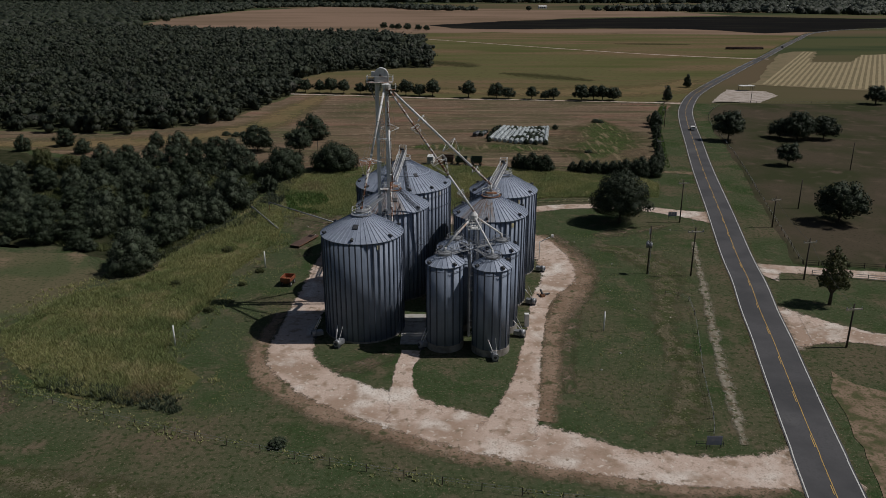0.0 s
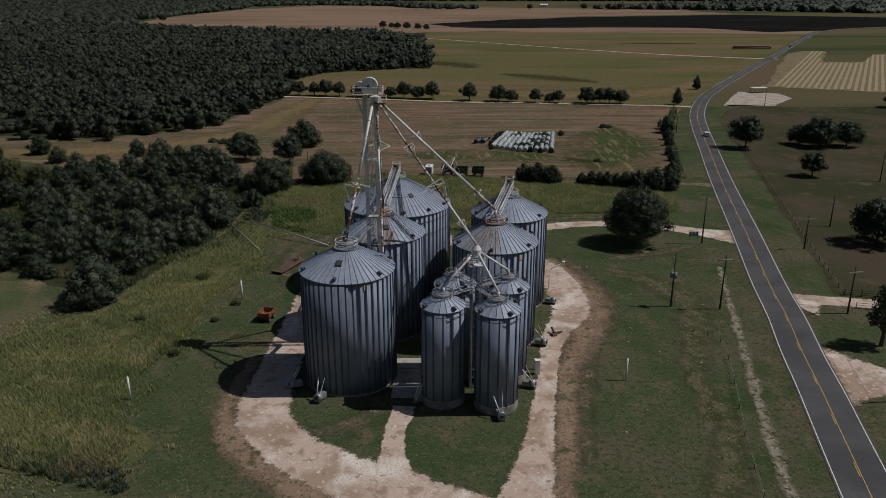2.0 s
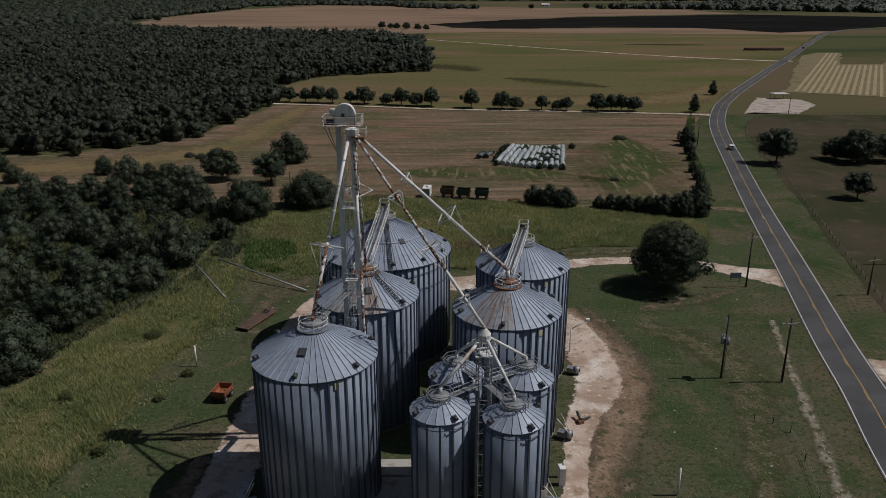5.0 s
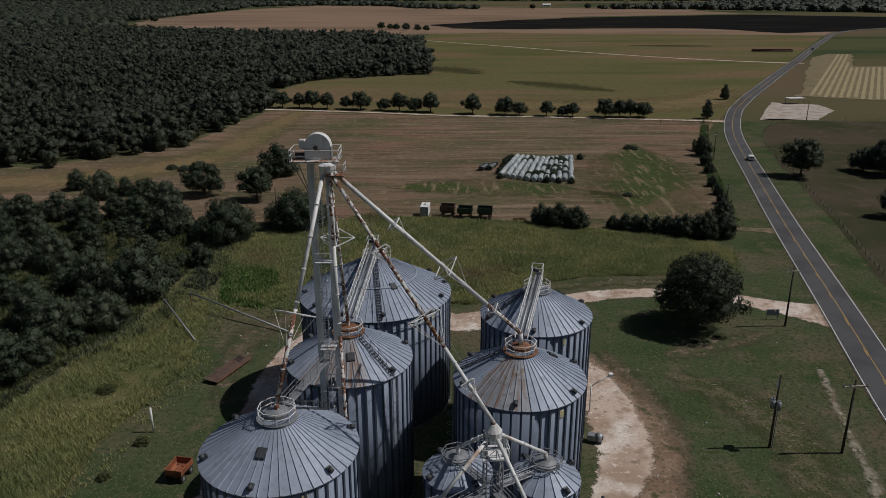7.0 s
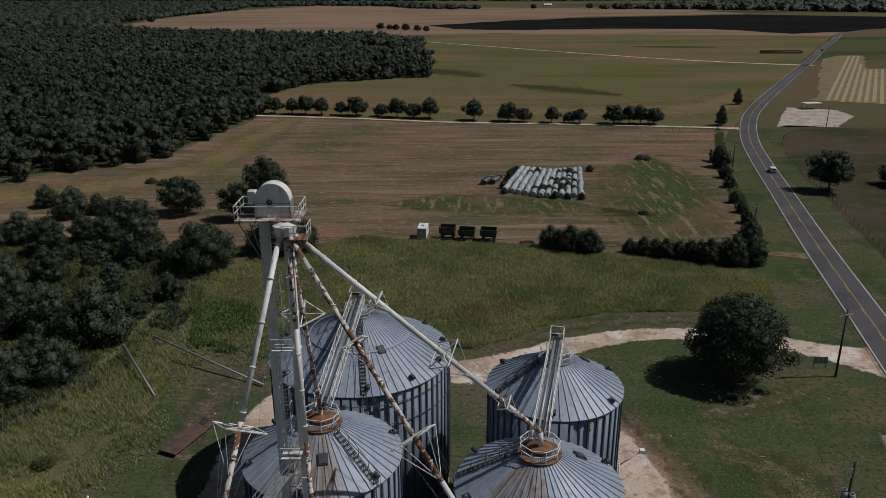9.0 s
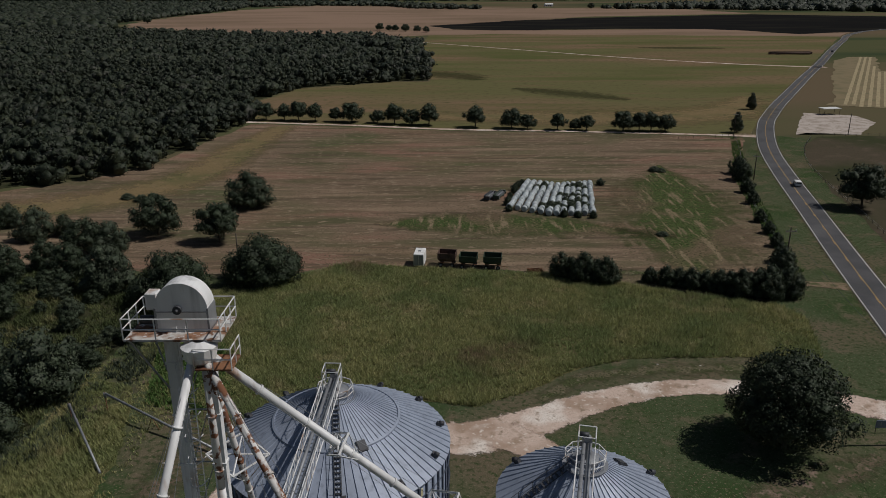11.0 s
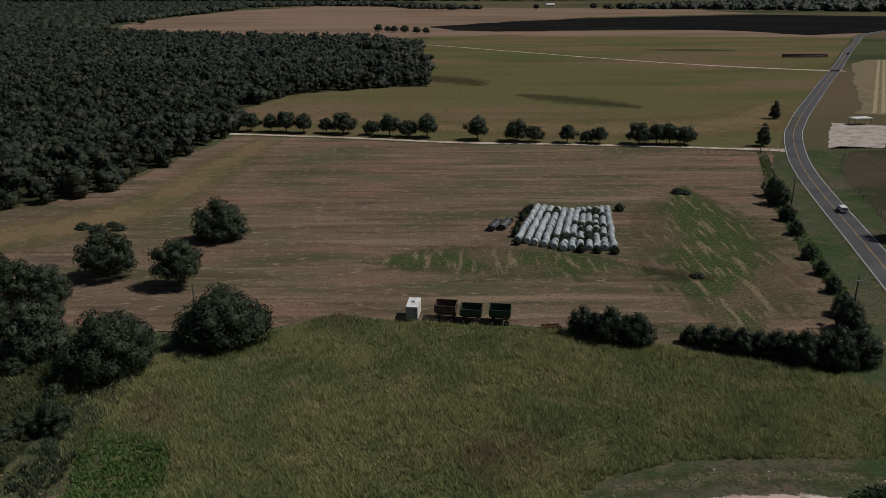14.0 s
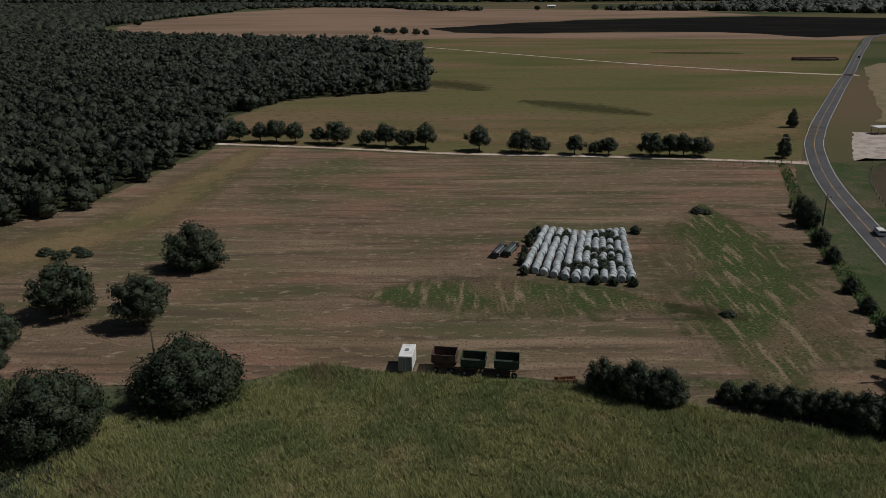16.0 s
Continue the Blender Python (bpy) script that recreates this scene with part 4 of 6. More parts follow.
spout("grain_spout", (DX + 0.3, DY - 0.3, DZ), (DIST[0], DIST[1], DIST[2] + 0.5), 0.22, M["rusty_pipe"], "rust-blotched grain pipe to the small tower", [(0.33, 0.8), (0.6, 1.4), (0.85, 0.6)], 0.4, ((0.0, 0.72, M["rusty_pipe"]), (0.72, 1.0, M["white_steel"])))

# ---- small distribution tower between the slim bins ----
lat = thing("lattice_tower", DIST[0], DIST[1], 0, 8, "white lattice tower carrying a spout distributor", "tower")
bm = bmesh.new()
for x in (-0.75, 0.75):
    for y in (-0.75, 0.75):
        rod(bm, (x, y, 0), (x, y, 22.6), 0.07, 6)
part("leg_frame", bm, M["grey_steel"], lat)
bm = bmesh.new()
for k in range(15):
    z = 0.4 + k * 1.45
    c = [(-0.75, -0.75), (0.75, -0.75), (0.75, 0.75), (-0.75, 0.75)]
    for i in range(4):
        (x0, y0), (x1, y1) = c[i], c[(i + 1) % 4]
        rod(bm, (x0, y0, z), (x1, y1, z), 0.035, 5)
        rod(bm, (x0, y0, z), (x1, y1, z + 1.45), 0.035, 5)
part("bracing", bm, M["grey_steel"], lat)
bm = bmesh.new()
box(bm, -1.2, -1.2, 20.6, 1.2, 1.2, 20.7)
c = [(-1.2, -1.2), (1.2, -1.2), (1.2, 1.2), (-1.2, 1.2)]
for i in range(4):
    (x0, y0), (x1, y1) = c[i], c[(i + 1) % 4]
    for s in (0, 0.5):
        rod(bm, (x0 + (x1 - x0) * s, y0 + (y1 - y0) * s, 20.7), (x0 + (x1 - x0) * s, y0 + (y1 - y0) * s, 21.8), 0.035, 5)
    for h in (21.25, 21.8):
        rod(bm, (x0, y0, h), (x1, y1, h), 0.035, 5)
part("platform", bm, M["white_steel"], lat)
bm = bmesh.new()
lathe(bm, [(0.35, 21.9), (0.75, 22.3), (0.75, 23.0), (0.3, 23.6), (0.01, 23.6)], 12, smooth=False)
part("distributor", bm, M["white_steel"], lat)
bm = bmesh.new()
box(bm, -0.9, -0.35, 0, -0.5, 0.35, 16.0)
box(bm, 0.5, -0.35, 0, 0.9, 0.35, 16.0)
part("casing", bm, M["grey_steel"], lat)
for x, y, (b, z) in small:
    v = Vector((x - DIST[0], y - DIST[1], 0)).normalized() * 0.5
    spout("grain_spout", (DIST[0] + v.x, DIST[1] + v.y, 22.5), (x, y, z + 1.2), 0.21, M["white_steel"], "white pipe feeding a slim bin", (), 0.8)
bm = bmesh.new()
walkz = small[0][2][1] - 0.3
part_w = thing("catwalk", 0, 0, 0, 0, "grey steel catwalks linking the slim bins to the tower", "catwalk")
for x, y, (b, z) in small:
    d = Vector((DIST[0] - x, DIST[1] - y, 0))
    u = d.normalized()
    n = Vector((-u.y, u.x, 0)) * 0.4
    p0, p1 = Vector((x, y, walkz)) + u * 1.6, Vector((DIST[0], DIST[1], walkz)) - u * 0.7
    bm = bmesh.new()
    for s in (-1, 1):
        for h in (0, 0.5, 1.0):
            rod(bm, p0 + n * s + Vector((0, 0, h)), p1 + n * s + Vector((0, 0, h)), 0.035, 5)
        for k in range(4):
            p = p0 + (p1 - p0) * (k / 3) + n * s
            rod(bm, p, p + Vector((0, 0, 1.0)), 0.03, 5)
    vs = [bm.verts.new(q) for q in (p0 - n, p1 - n, p1 + n, p0 + n)]
    bm.faces.new(vs)
    part("walkway", bm, M["grey_steel"], part_w)


def conveyor(a, b, w, label):
    """An inclined roof conveyor: trough, side trusses with rails, drive head."""
    a, b = Vector(a), Vector(b)
    e = thing("conveyor", *a, 0, label, "conveyor", "roof conveyors")
    d = b - a
    u = d.normalized()
    s = u.cross(Vector((0, 0, 1))).normalized() * (w / 2)
    up = Vector((0, 0, 1))
    bm = bmesh.new()
    for o, r in ((s * 0.35, 0.2), (s * -0.35, 0.16)):
        rod(bm, o + up * 0.3, d + o + up * 0.3, r, 8)
    part("trough", bm, M["grey_steel"], e)
    for side in (-1, 1):
        bm = bmesh.new()
        n = int(d.length / 1.5)
        for h in (0.0, 1.1):
            rod(bm, s * side + up * h, d + s * side + up * h, 0.05, 5)
        for k in range(n + 1):
            p = d * k / n + s * side
            rod(bm, p, p + up * 1.1, 0.035, 5)
            if k < n:
                rod(bm, p, d * (k + 1) / n + s * side + up * 1.1, 0.025, 4)
        part("side_truss", bm, M["white_steel"], e)
    bm = bmesh.new()
    n = int(d.length / 0.5)
    for k in range(n):
        p = d * k / n - s * 0.8
        q = d * k / n + s * 0.1
        rod(bm, p, q, 0.03, 4)
    tagged(part("tread", bm, M["grey_steel"], e), kind="stuff")
    bm = bmesh.new()
    for k in (0, 1):
        q = d - u * (0.2 + 1.6 * k)
        for side in (-1, 1):
            rod(bm, q + s * side, q + s * side + up * 1.9, 0.05, 5)
        rod(bm, q + s + up * 1.9, q - s + up * 1.9, 0.05, 5)
    for side in (-1, 1):
        rod(bm, d - u * 0.2 + s * side + up * 1.9, d - u * 1.8 + s * side + up * 1.9, 0.05, 5)
    part("head_frame", bm, M["white_steel"], e)
    bm = bmesh.new()
    box(bm, -0.35, -0.35, -1.3, 0.35, 0.35, 0.7)
    o = part("discharge", bm, M["grey_steel"], e)
    o.location = d
    bm = bmesh.new()
    rod(bm, d + s * 0.2 + up * 0.9, d - s * 0.9 + up * 0.9, 0.25, 10)
    part("motor", bm, M["dark_steel"], e)
    return e


conveyor((-10.1, 149.0, Z2 + 0.7), (-9.1, 170.7, Z3 + 1.5), 1.5, "white trussed conveyor climbing to the widest bin")
conveyor((9.6, 144.2, Z4 + 0.7), (13.4, 161.0, Z5 + 1.7), 1.4, "white trussed conveyor between two bin roofs")


# ---- trees ----
def ball(level):
    """Unit ball as arrays of points and triangles."""
    bm = bmesh.new()
    bmesh.ops.create_icosphere(bm, subdivisions=level, radius=1.0)
    bm.verts.index_update()
    v = np.array([p.co[:] for p in bm.verts])
    f = np.array([[q.index for q in face.verts] for face in bm.faces])
    bm.free()
    return v, f


BALL_ROUGH = ball(1)


def unit(a):
    return a / (np.linalg.norm(a, axis=1)[:, None] + 1e-9)


def foliage(rng, blobs, count, size, heart, core=0.64, shape=None):
    """Lumpy masses of a crown under a coat of small leaf sprays; returns points, triangles and soft outward normals."""
    ball_v, ball_f = shape or BALL_ROUGH
    blobs = np.array(blobs, float)
    heart = np.array(heart, float)
    vs, fs, ns, base = [], [], [], 0
    for b in blobs:
        lump = 1 + rng.uniform(-0.30, 0.18, len(ball_v))
        p = b[:3] + ball_v * (b[3] * core * lump)[:, None] * np.array((1, 1, 0.88))
        vs.append(p)
        ns.append(unit(ball_v * 0.7 + unit(p - heart) * 0.4 + rng.normal(size=p.shape) * 0.30))
        fs.append(ball_f + base)
        base += len(p)
    wgt = blobs[:, 3] ** 2
    n = int(count * 1.7)
    pick = rng.choice(len(blobs), n, p=wgt / wgt.sum())
    dirs = unit(rng.normal(size=(n, 3)))
    c = blobs[pick, :3] + dirs * (blobs[pick, 3] * (0.74 + 0.26 * rng.random(n) + 0.20 * rng.random(n) ** 4))[:, None] * np.array((1, 1, 0.9))
    gap = np.linalg.norm(c[:, None, :] - blobs[None, :, :3], axis=2) / blobs[None, :, 3]
    free = gap.min(1) > 0.66
    c, dirs = c[free][:count], dirs[free][:count]
    n = len(c)
    u = unit(np.cross(dirs, rng.normal(size=(n, 3))) + rng.normal(size=(n, 3)) * 0.35)
    w = unit(np.cross(dirs + rng.normal(size=(n, 3)) * 0.6, u))
    face = np.cross(u, w)
    s = (size * rng.uniform(0.6, 1.5, n))[:, None]
    vs.append(np.stack([c - u * s, c + u * s * 0.6 - w * s * 0.75, c + u * s * 0.6 + w * s * 0.75], 1).reshape(-1, 3))
    ns.append(np.repeat(unit(face * 0.75 + dirs * 0.2 + unit(c - heart) * 0.3), 3, 0))
    fs.append(np.arange(n * 3).reshape(-1, 3) + base)
    return np.vstack(vs), np.vstack(fs), np.vstack(ns)


def raw_mesh(name, v, f, mat, normals=None):
    me = bpy.data.meshes.new(name)
    me.from_pydata(np.asarray(v).tolist(), [], np.asarray(f).tolist())
    me.materials.append(mat)
    if normals is not None:
        me.normals_split_custom_set_from_vertices(np.asarray(normals).tolist())
    return me


def tree(name, seed, h, w, count, size, mat, label, category="tree", bush=False, trunk_r=None, x=0, y=0, bare=0.2, clumps=34, core=0.64, narrow=0.0):
    rng = np.random.default_rng(seed)
    e = thing(name, x, y, 0, 0, label, category)
    base = 0.0 if bush else bare * h
    mid = base + (h - base) * (0.30 if bush else 0.33)
    blobs = []
    for k in range(clumps):
        zf = -0.75 + 1.75 * (k + 0.5) / clumps
        g = 2.4 * k + rng.uniform(-0.4, 0.4)
        flat = math.sqrt(max(0.05, 1 - zf * zf)) * (1 - narrow * max(zf, 0))
        lobe = 0.86 + 0.30 * math.sin(2 * g + seed) * math.sin(g * 1.5 + 2 * seed)
        rr = w * 0.37 * flat * lobe * rng.uniform(0.72, 1.12)
        br = w * rng.uniform(0.085, 0.165)
        z = mid + zf * ((h - mid) if zf > 0 else (mid - base)) * 0.80 * rng.uniform(0.85, 1.08)
        blobs.append((rr * math.cos(g), rr * math.sin(g), max(z, br * 0.55), br))
    blobs.append((0, 0, mid, w * 0.26))
    r = trunk_r or h * 0.028
    bm = bmesh.new()
    rod(bm, (0, 0, -0.2), (0.1, 0, base + 0.2 * h), r, 8, r * 0.7)
    for b in blobs[2:16:2]:
        m = Vector((b[0] * 0.35, b[1] * 0.35, base + (b[2] - base) * 0.5))
        rod(bm, (0.05, 0, base * 0.9), m, r * 0.5, 6, r * 0.34)
        rod(bm, m, (b[0], b[1], b[2]), r * 0.34, 5, r * 0.12)
    part("trunk", bm, M["bark"], e)
    v, f, nn = foliage(rng, blobs, count, size, (0, 0, base + (h - base) * 0.25), core)
    v[:, 2] = np.maximum(v[:, 2], 0.05)
    part("crown", raw_mesh("crown", v, f, mat, nn), None, e)
    return e


PUFF = 1.0


def place(proto, x, y, s=1.0, sz=None, rz=None, label=None, group=None):
    o = copy_thing(proto, pose(x, y, 0, 0, 0, rz if rz is not None else random.uniform(0, 360)))
    o.scale = (s * PUFF, s * PUFF, s if sz is None else sz)
    if label:
        o["label"] = label
    if group:
        o["group"] = group
    return o


oak = tree("oak_tree", 3, 13.9, 18.4, 27000, 0.17, M["leaf"], "large dark oak tree casting shade on the lawn", x=48, y=195.6, bare=0.20, clumps=64, core=0.5)
P_ROUND = tree("oak_tree", 5, 10.0, 13.0, 4600, 0.22, M["leaf"], "rounded dark oak tree in the lane's tree row", x=-42.3, y=459, bare=0.16)
P_OPEN = tree("oak_tree", 8, 10.0, 11.5, 3600, 0.21, M["leaf"], "open-crowned oak tree beside the lane", x=-6, y=450.4, bare=0.22, core=0.72)
P_BUSH = tree("bush", 11, 8.0, 11.5, 6000, 0.165, M["leaf"], "dense round dark bush in the field", "bush", True, x=-54.3, y=316)
P_BUSH.scale = (1.4, 1.4, 1.3)
P_GREY = tree("bush", 14, 7.0, 10.4, 5400, 0.155, M["leaf_grey"], "grey-green thicket bush beside the weeds", "bush", True, x=-62, y=196, clumps=38)
P_MIXED = tree("bush", 29, 8.5, 10.0, 5400, 0.16, M["leaf"], "tall dark thicket tree", "tree", True, x=-84, y=238, clumps=38, narrow=0.15)
P_BIG = tree("bush", 41, 10.0, 17.5, 15000, 0.19, M["leaf"], "broad dark thicket tree beside the tall grass", "tree", True, x=-37.3, y=257.5, clumps=60)
P_FRESH = tree("bush", 25, 6.0, 9.0, 4200, 0.16, M["leaf_bright"], "bright green bush in the thicket", "bush", True, x=-99, y=214)
P_WILLOW = tree("willow_tree", 17, 13.0, 7.6, 1700, 0.25, M["leaf_bright"], "thin yellowing tree beside the gravel drive", x=77.8, y=139.4, core=0.5, narrow=0.3)
P_CEDAR = tree("cedar_tree", 21, 9.5, 7.0, 2400, 0.26, M["leaf"], "upright dark cedar at the lane corner", "tree", True, x=127, y=430, narrow=0.5)

ROW = "trees along the field lane"
for x, y, h in ((-84, 466, 8.5), (-75, 465, 8), (-68, 463.5, 9.5), (-60, 462, 8.5), (-50, 461, 7), (-30, 457, 6.5), (-22, 453.5, 9.5), (-14, 452, 7.5), (15, 444.6, 9.9), (31, 441, 9.5), (38, 440, 7), (51, 437.7, 7.6), (59, 437, 5.5), (63.5, 436, 7), (79, 434, 9.5), (86, 434, 8.5), (91, 433.5, 8.6), (97, 433, 8)):
    place(random.choice((P_ROUND, P_OPEN)), x, y, h / 10, label="oak tree in the row along the field lane", group=ROW)
for x, y, h, p in ((-72.1, 290, 11, P_ROUND), (-54.6, 284, 10.5, P_OPEN), (-84, 276, 9, P_ROUND), (119.4, 312.5, 13, P_OPEN), (149.5, 315, 12.5, P_ROUND), (161, 316, 10.5, P_ROUND), (144, 320, 8.5, P_ROUND), (155, 326, 10, P_ROUND), (124, 265.6, 8.5, P_OPEN), (107.5, 195.6, 12.2, P_ROUND), (239, 419, 11, P_ROUND), (255, 430, 9, P_OPEN), (158, 494, 9, P_CEDAR), (140, 182, 11, P_ROUND), (112, 160, 9, P_OPEN), (190, 250, 10, P_OPEN)):
    place(p, x, y, h / (9.5 if p == P_CEDAR else 10.0), label="dark oak tree standing in the dry pasture" if x > 100 else "dark oak tree at the hayfield edge")
for x, y, h in ((31.5, 257.5, 6.5), (27, 260, 5.5), (36, 256, 6), (45, 256.5, 3.5), (48, 255, 4.5), (50.5, 254.5, 4.2), (53, 253, 4.8), (55.5, 252.5, 4.4), (29, 258.5, 5), (34, 257, 5.4), (60, 250, 5), (64.5, 248.5, 6), (58, 251.5, 5), (62, 249, 6), (67, 247.5, 7), (71, 249, 6.5), (97.6, 346, 7), (100, 355, 6), (94, 330, 4.5), (91, 318, 4), (86, 300, 3.6), (84, 290, 3.4), (82, 280, 3.6), (78, 268, 4.6), (76, 262, 6)):
    place(P_BUSH, x, y, h / 8 * 0.85, h / 8, label="dense dark hedge bush at the field edge")
for x, y, s in ((-70.7, 162, 1.25), (-23, 90, 0.32), (72.9, 359, 0.5), (75, 358, 0.4), (56.6, 288.5, 0.34), (-41, 158, 0.3), (-43, 150, 0.25), (-46, 136, 0.3), (-57, 150, 0.35), (-52, 172, 0.4), (-94, 325, 0.5), (-89, 323, 0.55), (-84, 324, 0.45), (-87, 327, 0.4)):
    place(P_FRESH if -58 < x < -40 else P_GREY, x, y, s, s * (0.5 if s < 0.6 else 1.0), label="low grey-green bush in rough grass")

THICKET = [(-118, 176), (-88, 174), (-77, 164), (-66, 166), (-64, 180), (-58, 200), (-57, 218), (-56, 236), (-48, 250), (-70, 268), (-110, 272), (-160, 290), (-215, 318), (-260, 300), (-190, 200)]
# crowns that stand out from the thicket: (x, y, width)
THICKET_BACK = [(-152.2, 301.3, 9.6), (-164.6, 291.1, 7.1), (-138.7, 286.3, 7.8), (-114.1, 297, 7.7), (-101.9, 286.9, 10.9), (-96.1, 290, 6.6), (-138.3, 255.6, 9.8), (-121.6, 264.4, 10.1), (-110, 258.3, 11.8), (-103.5, 264.4, 10.1), (-92.7, 256.5, 10.8), (-89, 266.2, 9.1), (-80.5, 260, 9.9), (-78.5, 277, 10.5), (-68.6, 252, 12.5), (-53, 247, 15.5), (-54.5, 228.8, 6.2), (-128.4, 253, 8.7), (-116.4, 243.4, 9.3), (-106.4, 241.9, 10.2), (-98.7, 243.4, 9.3)]
THICKET_FRONT = [(-61, 209.8, 14), (-71.8, 214, 11.6), (-86, 226.1, 10.5), (-95.6, 226.1, 10.5), (-101.2, 217, 11.7), (-113.9, 226.1, 10.5), (-124.3, 229.5, 10.6), (-132.1, 226, 10.5), (-117.1, 199.6, 10.9), (-106.7, 194.3, 10.6), (-90, 193, 13.5), (-105.2, 207.3, 9.7), (-87.3, 206.7, 8), (-75.8, 197, 10.7), (-68.5, 191.8, 10.5), (-66.5, 198.4, 8), (-69.5, 176, 10.4), (-68, 182.5, 8), (-108.8, 182.5, 8.6), (-99.6, 178.6, 9.8), (-92.9, 180.8, 9.9), (-87.6, 184.9, 8.7), (-81.8, 188.7, 8.9), (-69.8, 158.5, 12.2), (-76, 181.1, 8)]
rng = np.random.default_rng(4)
spots = []
for k, (x, y, w) in enumerate(THICKET_BACK + THICKET_FRONT):
    dark = w < 8
    p = P_BUSH if dark else (P_MIXED, P_GREY, P_MIXED, P_GREY, P_BUSH, P_MIXED, P_GREY)[rng.integers(7)]
    if k in (6, 17):
        p = P_FRESH
    if k == 15:
        p = P_BIG
    wide = {P_BIG: 16.5, P_BUSH: 10.9, P_MIXED: 9.5, P_GREY: 9.9, P_FRESH: 8.5}[p]
    tall = {P_BIG: 13.0, P_BUSH: 8.0, P_MIXED: 8.5, P_GREY: 7.0, P_FRESH: 6.0}[p]
    place(p, x, y, w / wide, 0.80 * w / tall * rng.uniform(0.9, 1.12), label="dark leafy tree crown in the dense thicket", group="thicket")
    spots.append((x, y, w * 0.42))
low = 0
while low < 150:
    x, y = rng.uniform(-220, -40), rng.uniform(168, 310)
    clearing = (x + 148) ** 2 + (y - 278) ** 2 < 90 or (x + 80) ** 2 + (y - 232) ** 2 < 45 or (x < -118 and y > 266)
    if inside(THICKET, x, y) and not clearing and x > -0.62 * y - 8 and all((x - a) ** 2 + (y - b) ** 2 > c * c for a, b, c in spots):
        spots.append((x, y, 2.2))
        s = rng.uniform(0.3, 0.62)
        place((P_GREY, P_MIXED, P_BUSH, P_FRESH)[rng.choice(4, p=(0.5, 0.27, 0.15, 0.08))], x, y, s, s * rng.uniform(0.7, 1.0), label="low leafy undergrowth bush in the thicket", group="thicket undergrowth")
        low += 1
    elif len(spots) > 60 and rng.random() < 0.002:
        low += 1


def woodland(name, poly, spacing, count, size, h0, h1, seed, mat, label, lumps=4):
    """A wood too dense to count: rounded lumpy crowns under leaf sprays, in one mesh."""
    rng = np.random.default_rng(seed)
    px, py = [q[0] for q in poly], [q[1] for q in poly]
    vs, fs, ns, base = [], [], [], 0
    for yy in np.arange(min(py), max(py), spacing):
        for xx in np.arange(min(px), max(px), spacing):
            x, y = xx + rng.uniform(-0.48, 0.48) * spacing, yy + rng.uniform(-0.48, 0.48) * spacing
            if not inside(poly, x, y) or x < -0.66 * y - 40:
                continue
            h = rng.uniform(h0, h1)
            w = spacing * (0.75 + 0.85 * rng.random() ** 1.5)
            blobs = [(x, y, h * 0.5, w * 0.36), (x, y - 0.1 * w, h * 0.2, w * 0.33)]
            for k in range(lumps - 1):
                g = 2 * math.pi * (k + rng.uniform(-0.3, 0.3)) / (lumps - 1)
                r = w * rng.uniform(0.15, 0.29)
                blobs.append((x + math.cos(g) * w * 0.30, y + math.sin(g) * w * 0.30, max(h - r - rng.uniform(0, 0.36) * h, r * 0.6), r))
            v, f, nn = foliage(rng, blobs, count, size, (x, y, h * 0.2), 0.82)
            vs.append(v)
            fs.append(f + base)
            ns.append(nn)
            base += len(v)
    ob = new(name, raw_mesh(name, np.vstack(vs), np.vstack(fs), mat, np.vstack(ns)))
    return tagged(ob, label, "woodland", "", "stuff")


woodland("woodland_edge", [(-215, 338), (-140, 325), (-114, 348), (-100, 368), (-95, 415), (-88, 464), (-104, 525), (-91, 584), (-32, 618), (-6, 620), (-8, 700), (-510, 700), (-480, 420)], 8.4, 200, 0.42, 6.0, 13.5, 31, M["wood_leaf"], "dense dark green oak woodland", 5)
woodland("woodland_far", [(-11, 700), (-12, 734), (-26, 940), (-95, 1070), (-194, 1080), (-351, 1140), (-455, 1205), (-800, 1205), (-510, 700)], 11.5, 40, 0.8, 6.5, 13.5, 32, M["wood_leaf"], "dense dark woodland in the distance", 4)
woodland("woodland_horizon", [(-455, 1205), (-580, 1450), (-600, 1800), (-590, 2300), (-630, 2600), (-1500, 2600), (-800, 1205)], 25, 10, 1.6, 9, 14, 33, M["wood_leaf"], "dark woodland near the horizon", 4)
woodland("woodland_band", [(-3000, 2750), (-620, 2650), (-430, 2830), (-220, 2740), (-120, 2450), (0, 2330), (110, 2350), (0, 2560), (-200, 3000), (-3000, 3400)], 30, 8, 2.4, 9, 15, 34, M["wood_leaf"], "blue-dark band of distant trees", 4)
woodland("woodland_band_east", [(420, 2330), (700, 2240), (920, 2040), (1100, 1900), (1800, 1850), (2600, 2200), (2600, 3600), (1300, 3300), (700, 2450)], 36, 6, 3.0, 9, 15, 35, M["wood_leaf"], "dark wooded rise in the distance", 3)
woodland("woodland_skyline", [(-2600, 3900), (2800, 3500), (2800, 4300), (-2600, 4700)], 70, 4, 6.0, 16, 26, 36, M["wood_leaf"], "thin dark line of trees on the skyline", 3)


